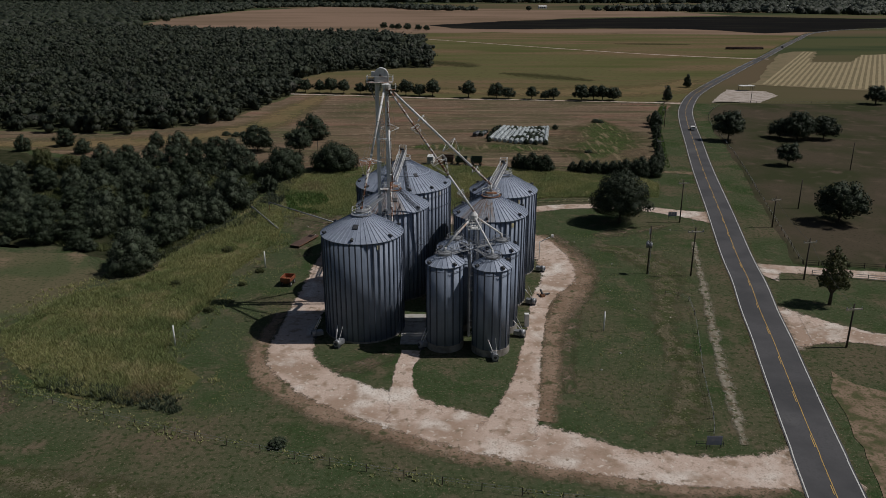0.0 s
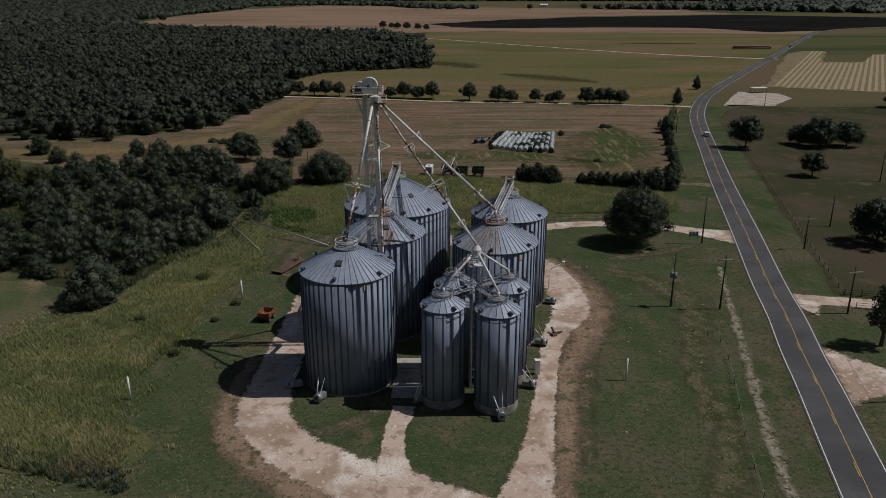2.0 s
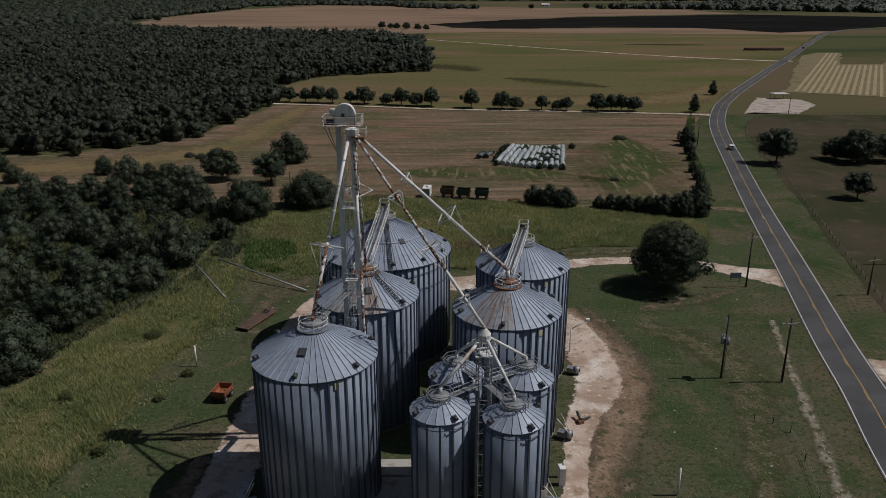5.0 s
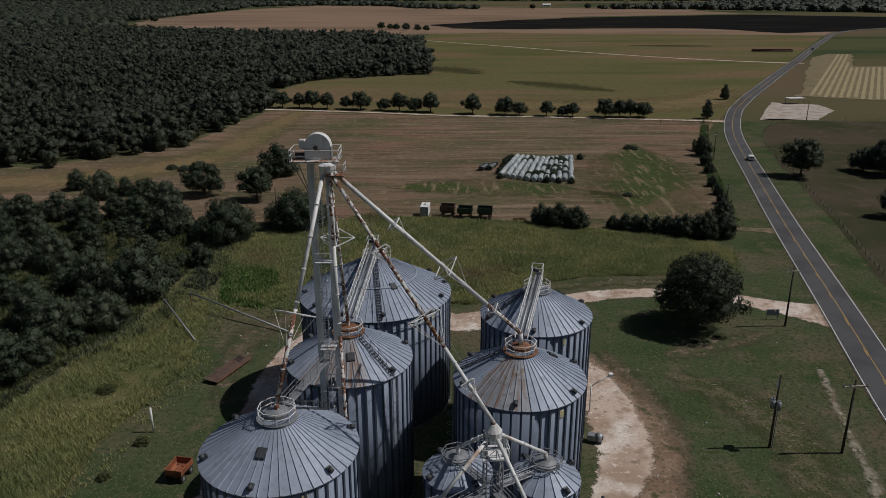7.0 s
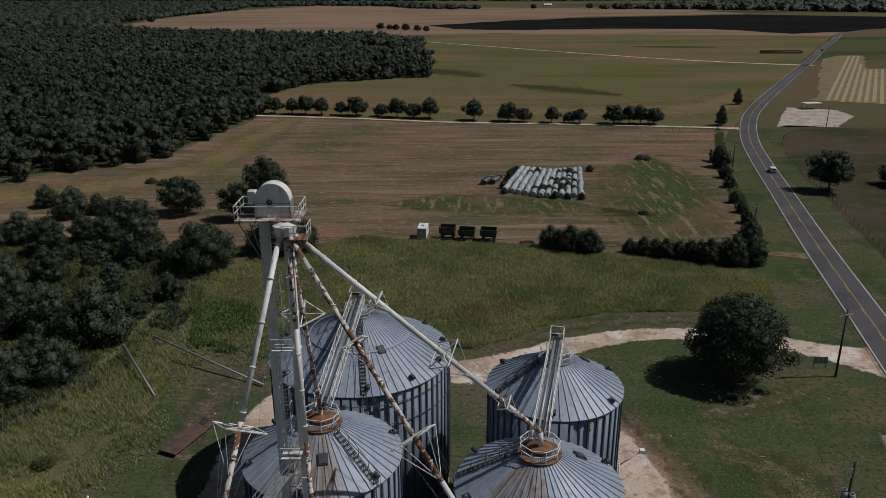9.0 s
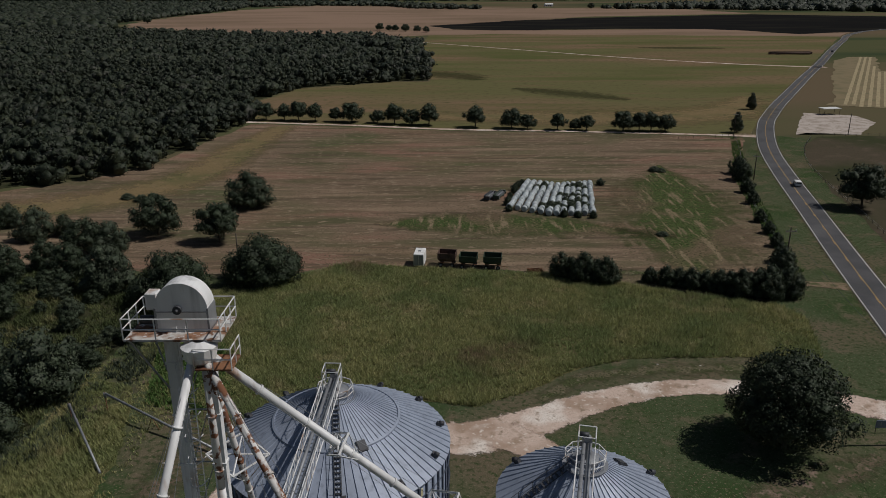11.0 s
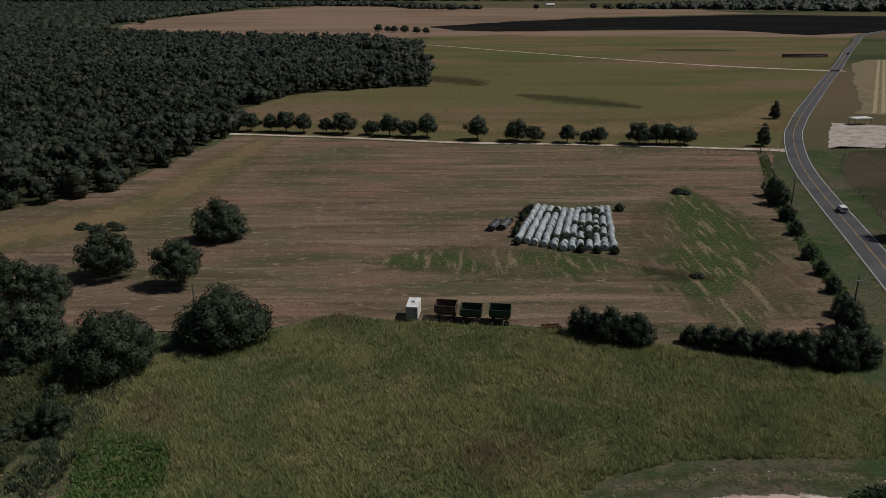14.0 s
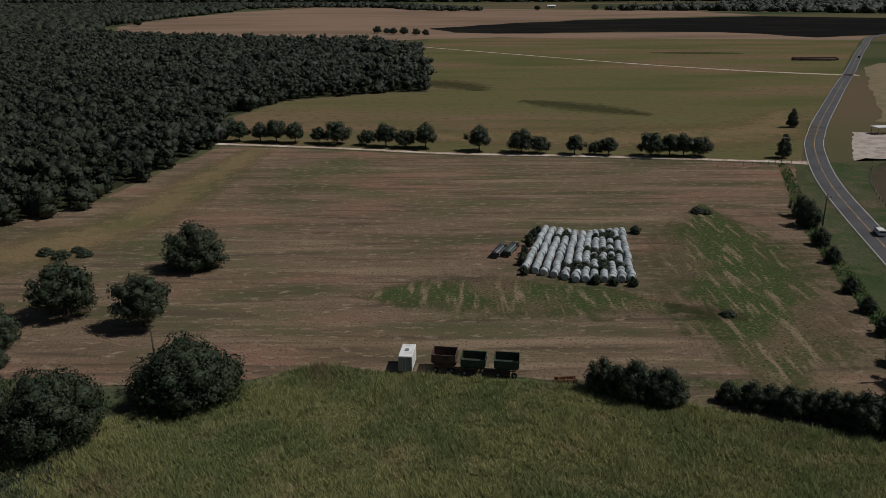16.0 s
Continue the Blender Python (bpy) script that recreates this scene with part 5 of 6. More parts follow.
# ---- tall grass and weeds ----
def tufts(name, poly, per_m2, h0, h1, width, mat, seed, label, blades=4, clump=0.0, holes=()):
    rng = np.random.default_rng(seed)
    px, py = [q[0] for q in poly], [q[1] for q in poly]
    n = int((max(px) - min(px)) * (max(py) - min(py)) * per_m2)
    pts = np.stack([rng.uniform(min(px), max(px), n), rng.uniform(min(py), max(py), n)], 1)
    keep = np.zeros(n, bool)
    m = len(poly)
    for i in range(m):
        (x0, y0), (x1, y1) = poly[i], poly[(i + 1) % m]
        if y0 == y1:
            continue
        cond = ((y0 > pts[:, 1]) != (y1 > pts[:, 1])) & (pts[:, 0] < (x1 - x0) * (pts[:, 1] - y0) / (y1 - y0) + x0)
        keep ^= cond
    pts = pts[keep]
    for hx, hy, hr in holes:
        pts = pts[(pts[:, 0] - hx) ** 2 + (pts[:, 1] - hy) ** 2 > hr * hr]
    n = len(pts)
    wave = np.array([noise.noise((p[0] * 0.11, p[1] * 0.11, 2)) + 0.7 * noise.noise((p[0] * 0.4, p[1] * 0.4, 8)) for p in pts])
    if clump:
        ok = wave > -clump + rng.normal(size=n) * 0.15
        pts, wave = pts[ok], wave[ok]
        n = len(pts)
    h = (h0 + (h1 - h0) * rng.random(n)) * np.clip(1 + 0.75 * wave, 0.35, 1.9)
    vs = []
    for b in range(blades):
        g = rng.uniform(0, 2 * math.pi, n)
        way = np.stack([np.cos(g), np.sin(g)], 1)
        base = pts + rng.normal(size=(n, 2)) * 0.13
        side = np.stack([-np.sin(g), np.cos(g)], 1) * (width * rng.uniform(0.5, 1.3, n))[:, None]
        hh = h * rng.uniform(0.55, 1.1, n)
        z0 = np.full((n, 1), 0.03)
        tip = base + way * (rng.uniform(0.25, 0.85, n) * h)[:, None]
        vs.append(np.stack([np.hstack([base - side, z0]), np.hstack([base + side, z0]), np.hstack([tip, hh[:, None]])], 1).reshape(-1, 3))
    v = np.vstack(vs)
    f = np.arange(len(v)).reshape(-1, 3)
    return tagged(new(name, raw_mesh(name, v, f, mat)), label, "grass", "", "stuff")


GREEN_SPOT = [(-50, 230), (-37, 227), (-31, 208), (-36, 204), (-44, 207)]
tufts("tall_grass", WEED_MID, 12, 0.5, 1.1, 0.07, M["blade"], 51, "tall yellow-green grass behind the bins", 5, holes=((-42, 218, 8),))
tufts("tall_weeds", WEED_LEFT, 11, 0.4, 1.15, 0.07, M["blade"], 52, "tall yellowing weeds beside the lawn", 5, 0.55, holes=((-66.8, 167.8, 2.2), (-65.3, 171.9, 2.5), (-64.8, 177, 2.4), (-64, 182.5, 2.2), (-62.4, 190, 2), (-61.4, 196, 1.6)))
tufts("green_weeds", GREEN_SPOT, 8, 0.4, 0.8, 0.16, M["herb"], 53, "low bright green weed patch", 4)
tufts("rough_grass", [(-84, 122), (-62, 104), (-38, 95), (-22, 89), (-6, 85), (9, 81), (22, 78.5), (22, 76.5), (-6, 82), (-22, 86), (-40, 92), (-62, 99), (-90, 112)], 1.2, 0.15, 0.45, 0.14, M["blade"], 54, "rough grass along the shallow ditch", 4, 0.25)
tufts("rough_margin", [(-41, 200), (-38, 178), (-42, 165), (-43, 140), (-45, 118), (-36, 108), (-38, 101), (-55, 99), (-75, 108), (-88, 124), (-84, 146), (-70, 160), (-66, 176), (-60, 200), (-58, 240), (-40, 262), (-24, 200)], 4, 0.2, 0.7, 0.08, M["blade"], 60, "ragged weeds along the edge of the lawn", 4, 0.12)
tufts("thicket_weeds", [(-60, 190), (-55, 215), (-55, 240), (-40, 258), (-30, 262), (-34, 255), (-48, 245), (-48, 215), (-52, 195), (-62, 178), (-68, 160), (-72, 158)], 6, 0.4, 1.2, 0.10, M["leaf_grey"], 61, "grey-green weeds at the thicket's foot", 5, 0.15)
tufts("thicket_floor_weeds", [(-95, 176), (-66, 166), (-58, 200), (-56, 236), (-48, 250), (-70, 262), (-110, 266), (-128, 230), (-112, 190)], 5, 0.4, 1.3, 0.11, M["weed_leaf"], 62, "mixed green and yellow weeds between the thicket trees", 4, 0.5)
tufts("ditch_brush", [(-72, 113), (-62, 105), (-50, 101), (-40, 98), (-38, 102), (-50, 105), (-64, 110)], 7, 0.4, 1.1, 0.10, M["leaf_grey"], 55, "grey-green brush along the ditch", 5, 0.3)
tufts("roadside_weeds", [(81, 262), (86, 285), (100, 345), (118, 400), (124, 420), (121, 420), (96, 346), (83, 288), (77, 262)], 3.0, 0.4, 1.0, 0.12, M["herb"], 56, "green weeds along the field fence", 4, 0.4)
tufts("lawn_tufts", [(-40, 90), (-30, 100), (-33, 118), (-32, 150), (-33, 190), (-41, 178), (-46, 140), (-46, 118), (-38, 108), (-45, 99)], 1.6, 0.06, 0.22, 0.06, M["blade"], 58, "scattered grass tufts on the lawn", 4, 0.2)
tufts("lawn_tufts_east", [(20, 92), (38, 91), (46, 120), (54, 150), (60, 185), (34, 186), (33, 160), (30, 145), (23, 130), (20, 110)], 1.6, 0.05, 0.2, 0.06, M["blade"], 59, "scattered dry grass tufts on the lawn", 4, 0.2)


# ---- wrapped hay bales ----
def bale_mesh(k):
    bm = bmesh.new()
    rng = random.Random(k)
    n = 14
    prof = [(0.0, -0.70), (0.62, -0.72), (0.80, -0.66), (0.84, -0.55), (0.82 + 0.02 * rng.random(), 0), (0.84, 0.55), (0.80, 0.66), (0.62, 0.72), (0.0, 0.70)]
    rings = []
    for r, x in prof:
        rings.append([bm.verts.new((x, max(r, 0.01) * math.cos(2 * math.pi * i / n), 0.80 + max(r, 0.01) * math.sin(2 * math.pi * i / n) * (0.96 if i > n / 2 else 1.0))) for i in range(n)])
    for a, b in zip(rings, rings[1:]):
        for i in range(n):
            j = (i + 1) % n
            f = bm.faces.new((a[i], b[i], b[j], a[j]))
            f.smooth = True
    return mesh_from("bale_wrap", bm, M["wrap"])


M["wrap"] = material("white_bale_wrap", (0.45, 0.485, 0.50), [((0.30, 0.34, 0.345), 0.8, 0.45, 0.65), ((0.22, 0.24, 0.20), 1.6, 0.58, 0.72)], 0.45, spec=0.5, per_object=0.18, bump=0.3, bump_scale=6)
M["green_paint"] = material("faded_green_paint", (0.035, 0.06, 0.038), [((0.06, 0.055, 0.045), 1.5, 0.5, 0.7)], 0.6)
M["red_paint"] = material("faded_red_paint", (0.30, 0.10, 0.05), [((0.18, 0.07, 0.04), 1.5, 0.45, 0.65)], 0.7)
M["white_paint"] = material("white_paint", (0.78, 0.78, 0.77), [((0.62, 0.61, 0.58), 0.7, 0.5, 0.7)], 0.5)
M["rubber"] = material("black_rubber", (0.025, 0.025, 0.026), [((0.05, 0.045, 0.04), 3, 0.5, 0.7)], 0.9)
M["glass"] = material("dark_window_glass", (0.015, 0.018, 0.02), rough=0.08, spec=0.6)
M["black_paint"] = material("dark_car_paint", (0.02, 0.02, 0.024), rough=0.25, spec=0.6)
M["brown_deck"] = material("brown_steel_deck", (0.12, 0.075, 0.06), [((0.07, 0.045, 0.035), 1.0, 0.45, 0.65)], 0.8)
BALES = [bale_mesh(k) for k in range(3)]
rb = random.Random(9)
COLS, LEN = 12, 21
gaps = {(3, 17), (3, 18), (2, 16), (5, 4), (5, 5), (6, 4), (7, 7), (7, 8), (8, 3), (8, 4), (8, 5), (9, 6), (9, 7), (8, 10), (8, 11), (10, 9), (9, 10), (9, 16), (9, 17), (8, 17), (8, 18), (7, 17), (9, 18), (10, 15), (4, 3), (5, 3), (7, 3), (6, 11), (6, 12), (10, 4), (9, 13), (7, 10)}
for c in range(COLS):
    for k in range(LEN):
        if (c, k) in gaps:
            continue
        u, v = c / (COLS - 1), k / (LEN - 1)
        x = 19.8 + 22.4 * u + (8.2 - 3.0 * u) * v + rb.uniform(-0.22, 0.22)
        y = 313.5 - 7 * min(1, u * 2.2) + (28.5 + 5 * u) * v + rb.uniform(-0.1, 0.1)
        b = tagged(new("hay_bale", BALES[(c + k) % 3]), "round hay bale wrapped in weathered white plastic", "hay bale", "rows of wrapped bales")
        b.matrix_basis = pose(x, y, 0.05, 0, 0, 76 + 5 * u + rb.uniform(-5, 5))
for (c, k) in sorted(gaps)[::1]:
    u, v = c / (COLS - 1), k / (LEN - 1)
    place(P_GREY, 19.8 + 22.4 * u + (8.2 - 3.0 * u) * v, 313.5 - 7 * min(1, u * 2.2) + (28.5 + 5 * u) * v, rb.uniform(0.28, 0.42), rb.uniform(0.26, 0.36), label="green weeds growing among the wrapped bales")
for x, y in ((20, 321), (21, 325), (19.5, 317), (24.5, 338), (23, 334), (19.5, 311), (51, 340), (38, 304.5), (42, 304), (34, 305), (22.5, 330), (26, 341)):
    place(P_BUSH, x, y, rb.uniform(0.18, 0.3), rb.uniform(0.22, 0.34), label="green bush beside the wrapped bales")


# ---- field machinery ----
def wheel(parent, x, y, r, w, z=None):
    bm = bmesh.new()
    rod(bm, (x, y - w / 2, r if z is None else z), (x, y + w / 2, r if z is None else z), r, 14)
    t = part("tyre", bm, M["rubber"], parent)
    bm = bmesh.new()
    rod(bm, (x, y - w / 2 - 0.02, r if z is None else z), (x, y + w / 2 + 0.02, r if z is None else z), r * 0.5, 10)
    part("rim", bm, M["grey_steel"], t)


def hopper_wagon(name, x, y, rz, mat, label, L=4.2, W=2.9, H=3.2, group="", slope=0.75, legs=1.2):
    e = thing(name, x, y, 0.05, rz, label, "wagon", group)
    bm = bmesh.new()
    lo = [(-L / 2 * slope, -W / 2 * 0.6, legs), (L / 2 * slope, -W / 2 * 0.6, legs), (L / 2 * slope, W / 2 * 0.6, legs), (-L / 2 * slope, W / 2 * 0.6, legs)]
    mi = [(-L / 2, -W / 2, H * 0.6), (L / 2, -W / 2, H * 0.6), (L / 2, W / 2, H * 0.6), (-L / 2, W / 2, H * 0.6)]
    hi = [(p[0], p[1], H) for p in mi]
    t = 0.07
    inn = [(p[0] * (1 - 2 * t / L), p[1] * (1 - 2 * t / W), H) for p in mi]
    imid = [(p[0] * (1 - 2 * t / L), p[1] * (1 - 2 * t / W), H * 0.6) for p in mi]
    ilo = [(p[0] * 0.95, p[1] * 0.95, legs + 0.08) for p in lo]
    rings = [[bm.verts.new(p) for p in r] for r in (lo, mi, hi, inn, imid, ilo)]
    for a, b in zip(rings, rings[1:]):
        for i in range(4):
            j = (i + 1) % 4
            bm.faces.new((a[i], a[j], b[j], b[i]))
    bm.faces.new(rings[0][::-1])
    bm.faces.new(rings[-1])
    part("hopper", bm, mat, e)
    bm = bmesh.new()
    for i in range(4):
        a, b = mi[i], mi[(i + 1) % 4]
        rod(bm, (a[0], a[1], H), (b[0], b[1], H), 0.06, 6)
        for k in range(1, 4):
            p = [a[m] + (b[m] - a[m]) * k / 4 for m in (0, 1)]
            rod(bm, (p[0] * 1.01, p[1] * 1.01, H * 0.6), (p[0] * 1.01, p[1] * 1.01, H), 0.04, 5)
    part("rim_rail", bm, mat, e)
    bm = bmesh.new()
    for sy in (-1, 1):
        rod(bm, (-L * 0.5, sy * W * 0.25, 0.9), (L * 0.5, sy * W * 0.25, 0.9), 0.08, 6)
        for sx in (-1, 1):
            rod(bm, (sx * L * 0.35, sy * W * 0.25, 0.9), (sx * L * 0.42, sy * W * 0.38, H * 0.62), 0.05, 5)
    for sx in (-1, 1):
        rod(bm, (sx * L * 0.33, -W * 0.42, 0.5), (sx * L * 0.33, W * 0.42, 0.5), 0.07, 6)
        rod(bm, (sx * L * 0.33, 0, 0.5), (sx * L * 0.33, 0, 0.95), 0.12, 6)
    rod(bm, (L * 0.45, 0, 0.55), (L * 0.45 + 1.6, 0, 0.25), 0.06, 6)
    part("chassis", bm, M["rust"], e)
    for sx in (-1, 1):
        for sy in (-1, 1):
            wheel(e, sx * L * 0.33, sy * W * 0.42, 0.5, 0.28)
    return e


hopper_wagon("gravity_wagon", 1.9, 267.3, -8, M["brown_deck"], "rusty brown hopper wagon parked at the grass edge", 4.0, 3.2, 3.3, "parked hopper wagons")
hopper_wagon("gravity_wagon", 6.7, 266.2, -8, M["green_paint"], "dark green hopper wagon parked at the grass edge", 4.0, 3.4, 3.0, "parked hopper wagons")
hopper_wagon("gravity_wagon", 12.1, 265.6, -7, M["green_paint"], "dark green hopper wagon with pale rim", 4.0, 3.4, 3.1, "parked hopper wagons")
hopper_wagon("hopper_cart", -33.2, 150.4, 80, M["red_paint"], "small orange-red hopper cart on the lawn", 3.0, 2.3, 1.9, "", 0.7, 0.7)

van = thing("box_trailer", -4.3, 267.7, 0.05, 84, "white enclosed box trailer at the grass edge", "trailer")
bm = bmesh.new()
box(bm, -2.3, -1.15, 0.55, 2.3, 1.15, 3.3)
bmesh.ops.bevel(bm, geom=bm.edges[:], offset=0.06, segments=1, affect="EDGES")
body = part("body", bm, M["white_paint"], van)
bm = bmesh.new()
for s in (-0.57, 0.57):
    box(bm, -2.345, s - 0.53, 0.7, -2.31, s + 0.53, 3.1)
part("rear_door", bm, M["grey_steel"], body)
bm = bmesh.new()
box(bm, -0.3, -0.3, 3.3, 0.3, 0.3, 3.48)
part("roof_vent", bm, M["grey_steel"], body)
bm = bmesh.new()
rod(bm, (2.2, -0.8, 0.6), (3.6, 0, 0.5), 0.06, 6)
rod(bm, (2.2, 0.8, 0.6), (3.6, 0, 0.5), 0.06, 6)
part("drawbar", bm, M["dark_steel"], van)
for sx in (-0.5, 0.5):
    for sy in (-1.0, 1.0):
        wheel(van, sx, sy, 0.36, 0.22)


def header_cart(x, y, rz, L, mat, label):
    """A harvester header resting on a long frame cart."""
    e = thing("harvester_header", x, y, 0.05, rz, label, "farm machine", "parked field machinery")
    bm = bmesh.new()
    box(bm, -L / 2, 0.4, 0.5, L / 2, 0.6, 1.7)
    box(bm, -L / 2, -0.9, 0.45, L / 2, 0.5, 0.6)
    for s in (-1, 1):
        box(bm, s * L / 2 - 0.08, -1.2, 0.4, s * L / 2 + 0.08, 0.6, 1.5)
    part("frame", bm, mat, e)
    reel_paint = M["grey_steel"] if L < 20 else M["brown_deck"]
    bm = bmesh.new()
    rod(bm, (-L / 2 + 0.1, -0.2, 1.0), (L / 2 - 0.1, -0.2, 1.0), 0.28, 10)
    reel = part("reel", bm, reel_paint, e)
    for k in range(6):
        c, s = 0.62 * math.cos(k * math.pi / 3), 0.62 * math.sin(k * math.pi / 3)
        bm = bmesh.new()
        rod(bm, (-L / 2 + 0.1, -0.5 + c, 1.3 + s), (L / 2 - 0.1, -0.5 + c, 1.3 + s), 0.04, 5)
        part("reel_bar", bm, reel_paint, reel)
    bm = bmesh.new()
    rod(bm, (-L / 2 - 0.6, 0, 0.35), (L / 2 + 1.6, 0, 0.35), 0.09, 6)
    for s in (-0.3, 0.3):
        rod(bm, (s * L, -0.8, 0.35), (s * L, 0.8, 0.35), 0.08, 6)
    part("cart", bm, M["rust"], e)
    for s in (-0.3, 0.3):
        for t in (-0.85, 0.85):
            wheel(e, s * L, t, 0.34, 0.2)
    return e


header_cart(14.6, 324.5, 68, 6.5, M["dark_steel"], "old dark machine header on a cart")
header_cart(17.5, 325.5, 68, 7.0, M["green_paint"], "green harvester header on a cart")
header_cart(317, 817, 0, 38, M["brown_deck"], "long rusty irrigation frame lying in the meadow").scale = (1, 2.5, 1.6)
disc = thing("disc_harrow", 21.4, 262.6, 0.05, 4, "small rusty disc harrow in dry grass", "farm machine")
for y in (-0.5, 0.6):
    for k in range(9):
        bm = bmesh.new()
        rod(bm, (-1.5 + k * 0.37, y, 0.35), (-1.44 + k * 0.37, y + 0.05, 0.35), 0.35, 10)
        part("disc", bm, M["rust"], disc)
bm = bmesh.new()
for y in (-0.5, 0.6):
    rod(bm, (-1.8, y, 0.75), (1.8, y, 0.75), 0.08, 6)
for x in (-1.2, 0, 1.2):
    rod(bm, (x, -0.5, 0.75), (x, 0.6, 0.75), 0.07, 6)
part("frame", bm, M["rust"], disc)

deck = thing("flatbed", -34.6, 178.6, 0.0, 68, "brown steel flatbed deck resting on the lawn", "flatbed")
bm = bmesh.new()
box(bm, -4.6, -1.3, 0.55, 4.6, 1.3, 0.68)
part("deck", bm, M["brown_deck"], deck)
bm = bmesh.new()
for y in (-1.32, 1.32):
    rod(bm, (-4.6, y, 0.55), (4.6, y, 0.55), 0.07, 6)
for k in range(12):
    rod(bm, (-4.4 + k * 0.8, -1.3, 0.48), (-4.4 + k * 0.8, 1.3, 0.48), 0.06, 5)
part("side_rail", bm, M["rust"], deck)
bm = bmesh.new()
for x in (-3.4, 3.2):
    for y in (-0.8, 0.8):
        box(bm, x - 0.2, y - 0.2, -0.02, x + 0.2, y + 0.2, 0.5)
part("block", bm, M["pole_wood"], deck)
bm = bmesh.new()
for k in range(4):
    rod(bm, (2.6 + 0.4 * k, -0.5, 0.74), (2.9 + 0.4 * k, 0.9, 0.74), 0.05, 5)
part("loose_bar", bm, M["dark_steel"], deck)


def auger(a, b, r, label):
    a, b = Vector(a), Vector(b)
    e = thing("grain_auger", a.x, a.y, 0, 0, label, "grain auger", "laid-up augers")
    d = b - a
    bm = bmesh.new()
    rod(bm, (0, 0, a.z), d + Vector((0, 0, a.z)), r, 10)
    n = int(d.length / 4)
    for i in range(1, n):
        p = d * i / n + Vector((0, 0, a.z))
        rod(bm, p - d.normalized() * 0.06, p + d.normalized() * 0.06, r + 0.05, 10)
    part("tube", bm, M["grey_steel"], e)
    bm = bmesh.new()
    rod(bm, (0, 0, 0), (0, 0, a.z + r), 0.08, 6)
    m = d * 0.4
    part("end_post", bm, M["rust"], e)
    bm = bmesh.new()
    rod(bm, (m.x - 0.8, m.y, 0), m + Vector((0, 0, a.z)), 0.05, 5)
    rod(bm, (m.x + 0.8, m.y, 0), m + Vector((0, 0, a.z)), 0.05, 5)
    part("support", bm, M["rust"], e)
    bm = bmesh.new()
    rod(bm, (0, 0, a.z + 0.1), (0, 0, a.z - 0.7), r * 1.3, 8)
    part("discharge_spout", bm, M["grey_steel"], e)


auger((-49.0, 204.9, 3.2), (-27.5, 193.0, 0.4), 0.17, "long grey grain auger leaning over the weeds")
auger((-53.4, 202.8, 2.6), (-43.5, 189.6, 0.25), 0.17, "grey grain auger tube lying in the brush")


# ---- bin-side fans and chutes ----
def fan_unit(x, y, rz, label="galvanised aeration fan at the bin foot", chute=True):
    e = thing("aeration_fan", x, y, 0.05, rz, label, "fan", "aeration fans")
    bm = bmesh.new()
    rod(bm, (-0.5, 0, 0.85), (0.35, 0, 0.85), 0.62, 14)
    part("housing", bm, M["grey_steel"], e)
    bm = bmesh.new()
    box(bm, 0.35, -0.5, 0.35, 1.5, 0.5, 1.15)
    part("duct", bm, M["grey_steel"], e)
    bm = bmesh.new()
    box(bm, -0.45, -0.46, -0.06, 0.3, 0.46, 0.4)
    part("stand", bm, M["dark_steel"], e)
    bm = bmesh.new()
    rod(bm, (-0.62, 0, 0.85), (-0.48, 0, 0.85), 0.28, 10)
    part("motor", bm, M["dark_steel"], e)
    if chute:
        bm = bmesh.new()
        rod(bm, (0.1, 0.3, 1.4), (1.5, 0.9, 3.4), 0.09, 8)
        rod(bm, (0.1, -0.3, 1.4), (1.3, -0.4, 3.6), 0.04, 6)
        part("sweep_tube", bm, M["white_steel"], e)


fan_unit(-18.6, 120.3, 62)
fan_unit(-23.3, 124.4, 25)
fan_unit(-3.7, 119.9, 30)
fan_unit(14.5, 124.6, 160)
fan_unit(8.9, 115.2, 100)
fan_unit(18.2, 139.3, 155, "rust-red aeration fan at the bin foot")
fan_unit(22.4, 158.0, 160, chute=False)
bm = bmesh.new()
box(bm, 15.4, 128.8, 0, 16.2, 129.6, 2.6)
box(bm, 15.5, 130.6, 0, 16.0, 131.0, 1.9)
tagged(part("control_cabinet", bm, M["white_paint"]), "white electrical control cabinets between the bins", "cabinet")
dl = thing("loading_auger", 20.6, 143.4, 0.1, 20, "dark folded auger arm lying beside the lane", "grain auger")
bm = bmesh.new()
rod(bm, (0, 0, 0.5), (1.9, 0.6, 0.25), 0.16, 8)
rod(bm, (0, 0, 0.5), (0.3, 1.6, 0.9), 0.2, 8)
part("tube", bm, M["dark_steel"], dl)
bm = bmesh.new()
box(bm, -0.4, -0.4, -0.06, 0.4, 0.4, 0.5)
part("base", bm, M["rust"], dl)
yl = thing("yard_light", 22.6, 166.0, 0, 0, "white post with a sideways arm and floodlight", "lamp")
bm = bmesh.new()
rod(bm, (0, 0, 0), (0, 0, 4.6), 0.10, 8)
part("post", bm, M["white_paint"], yl)
bm = bmesh.new()
rod(bm, (0, 0, 4.4), (3.0, 1.4, 5.4), 0.08, 8)
part("arm", bm, M["grey_steel"], yl)
bm = bmesh.new()
box(bm, 2.8, 1.1, 5.2, 3.4, 1.7, 5.7)
part("lamp_head", bm, M["white_paint"], yl)


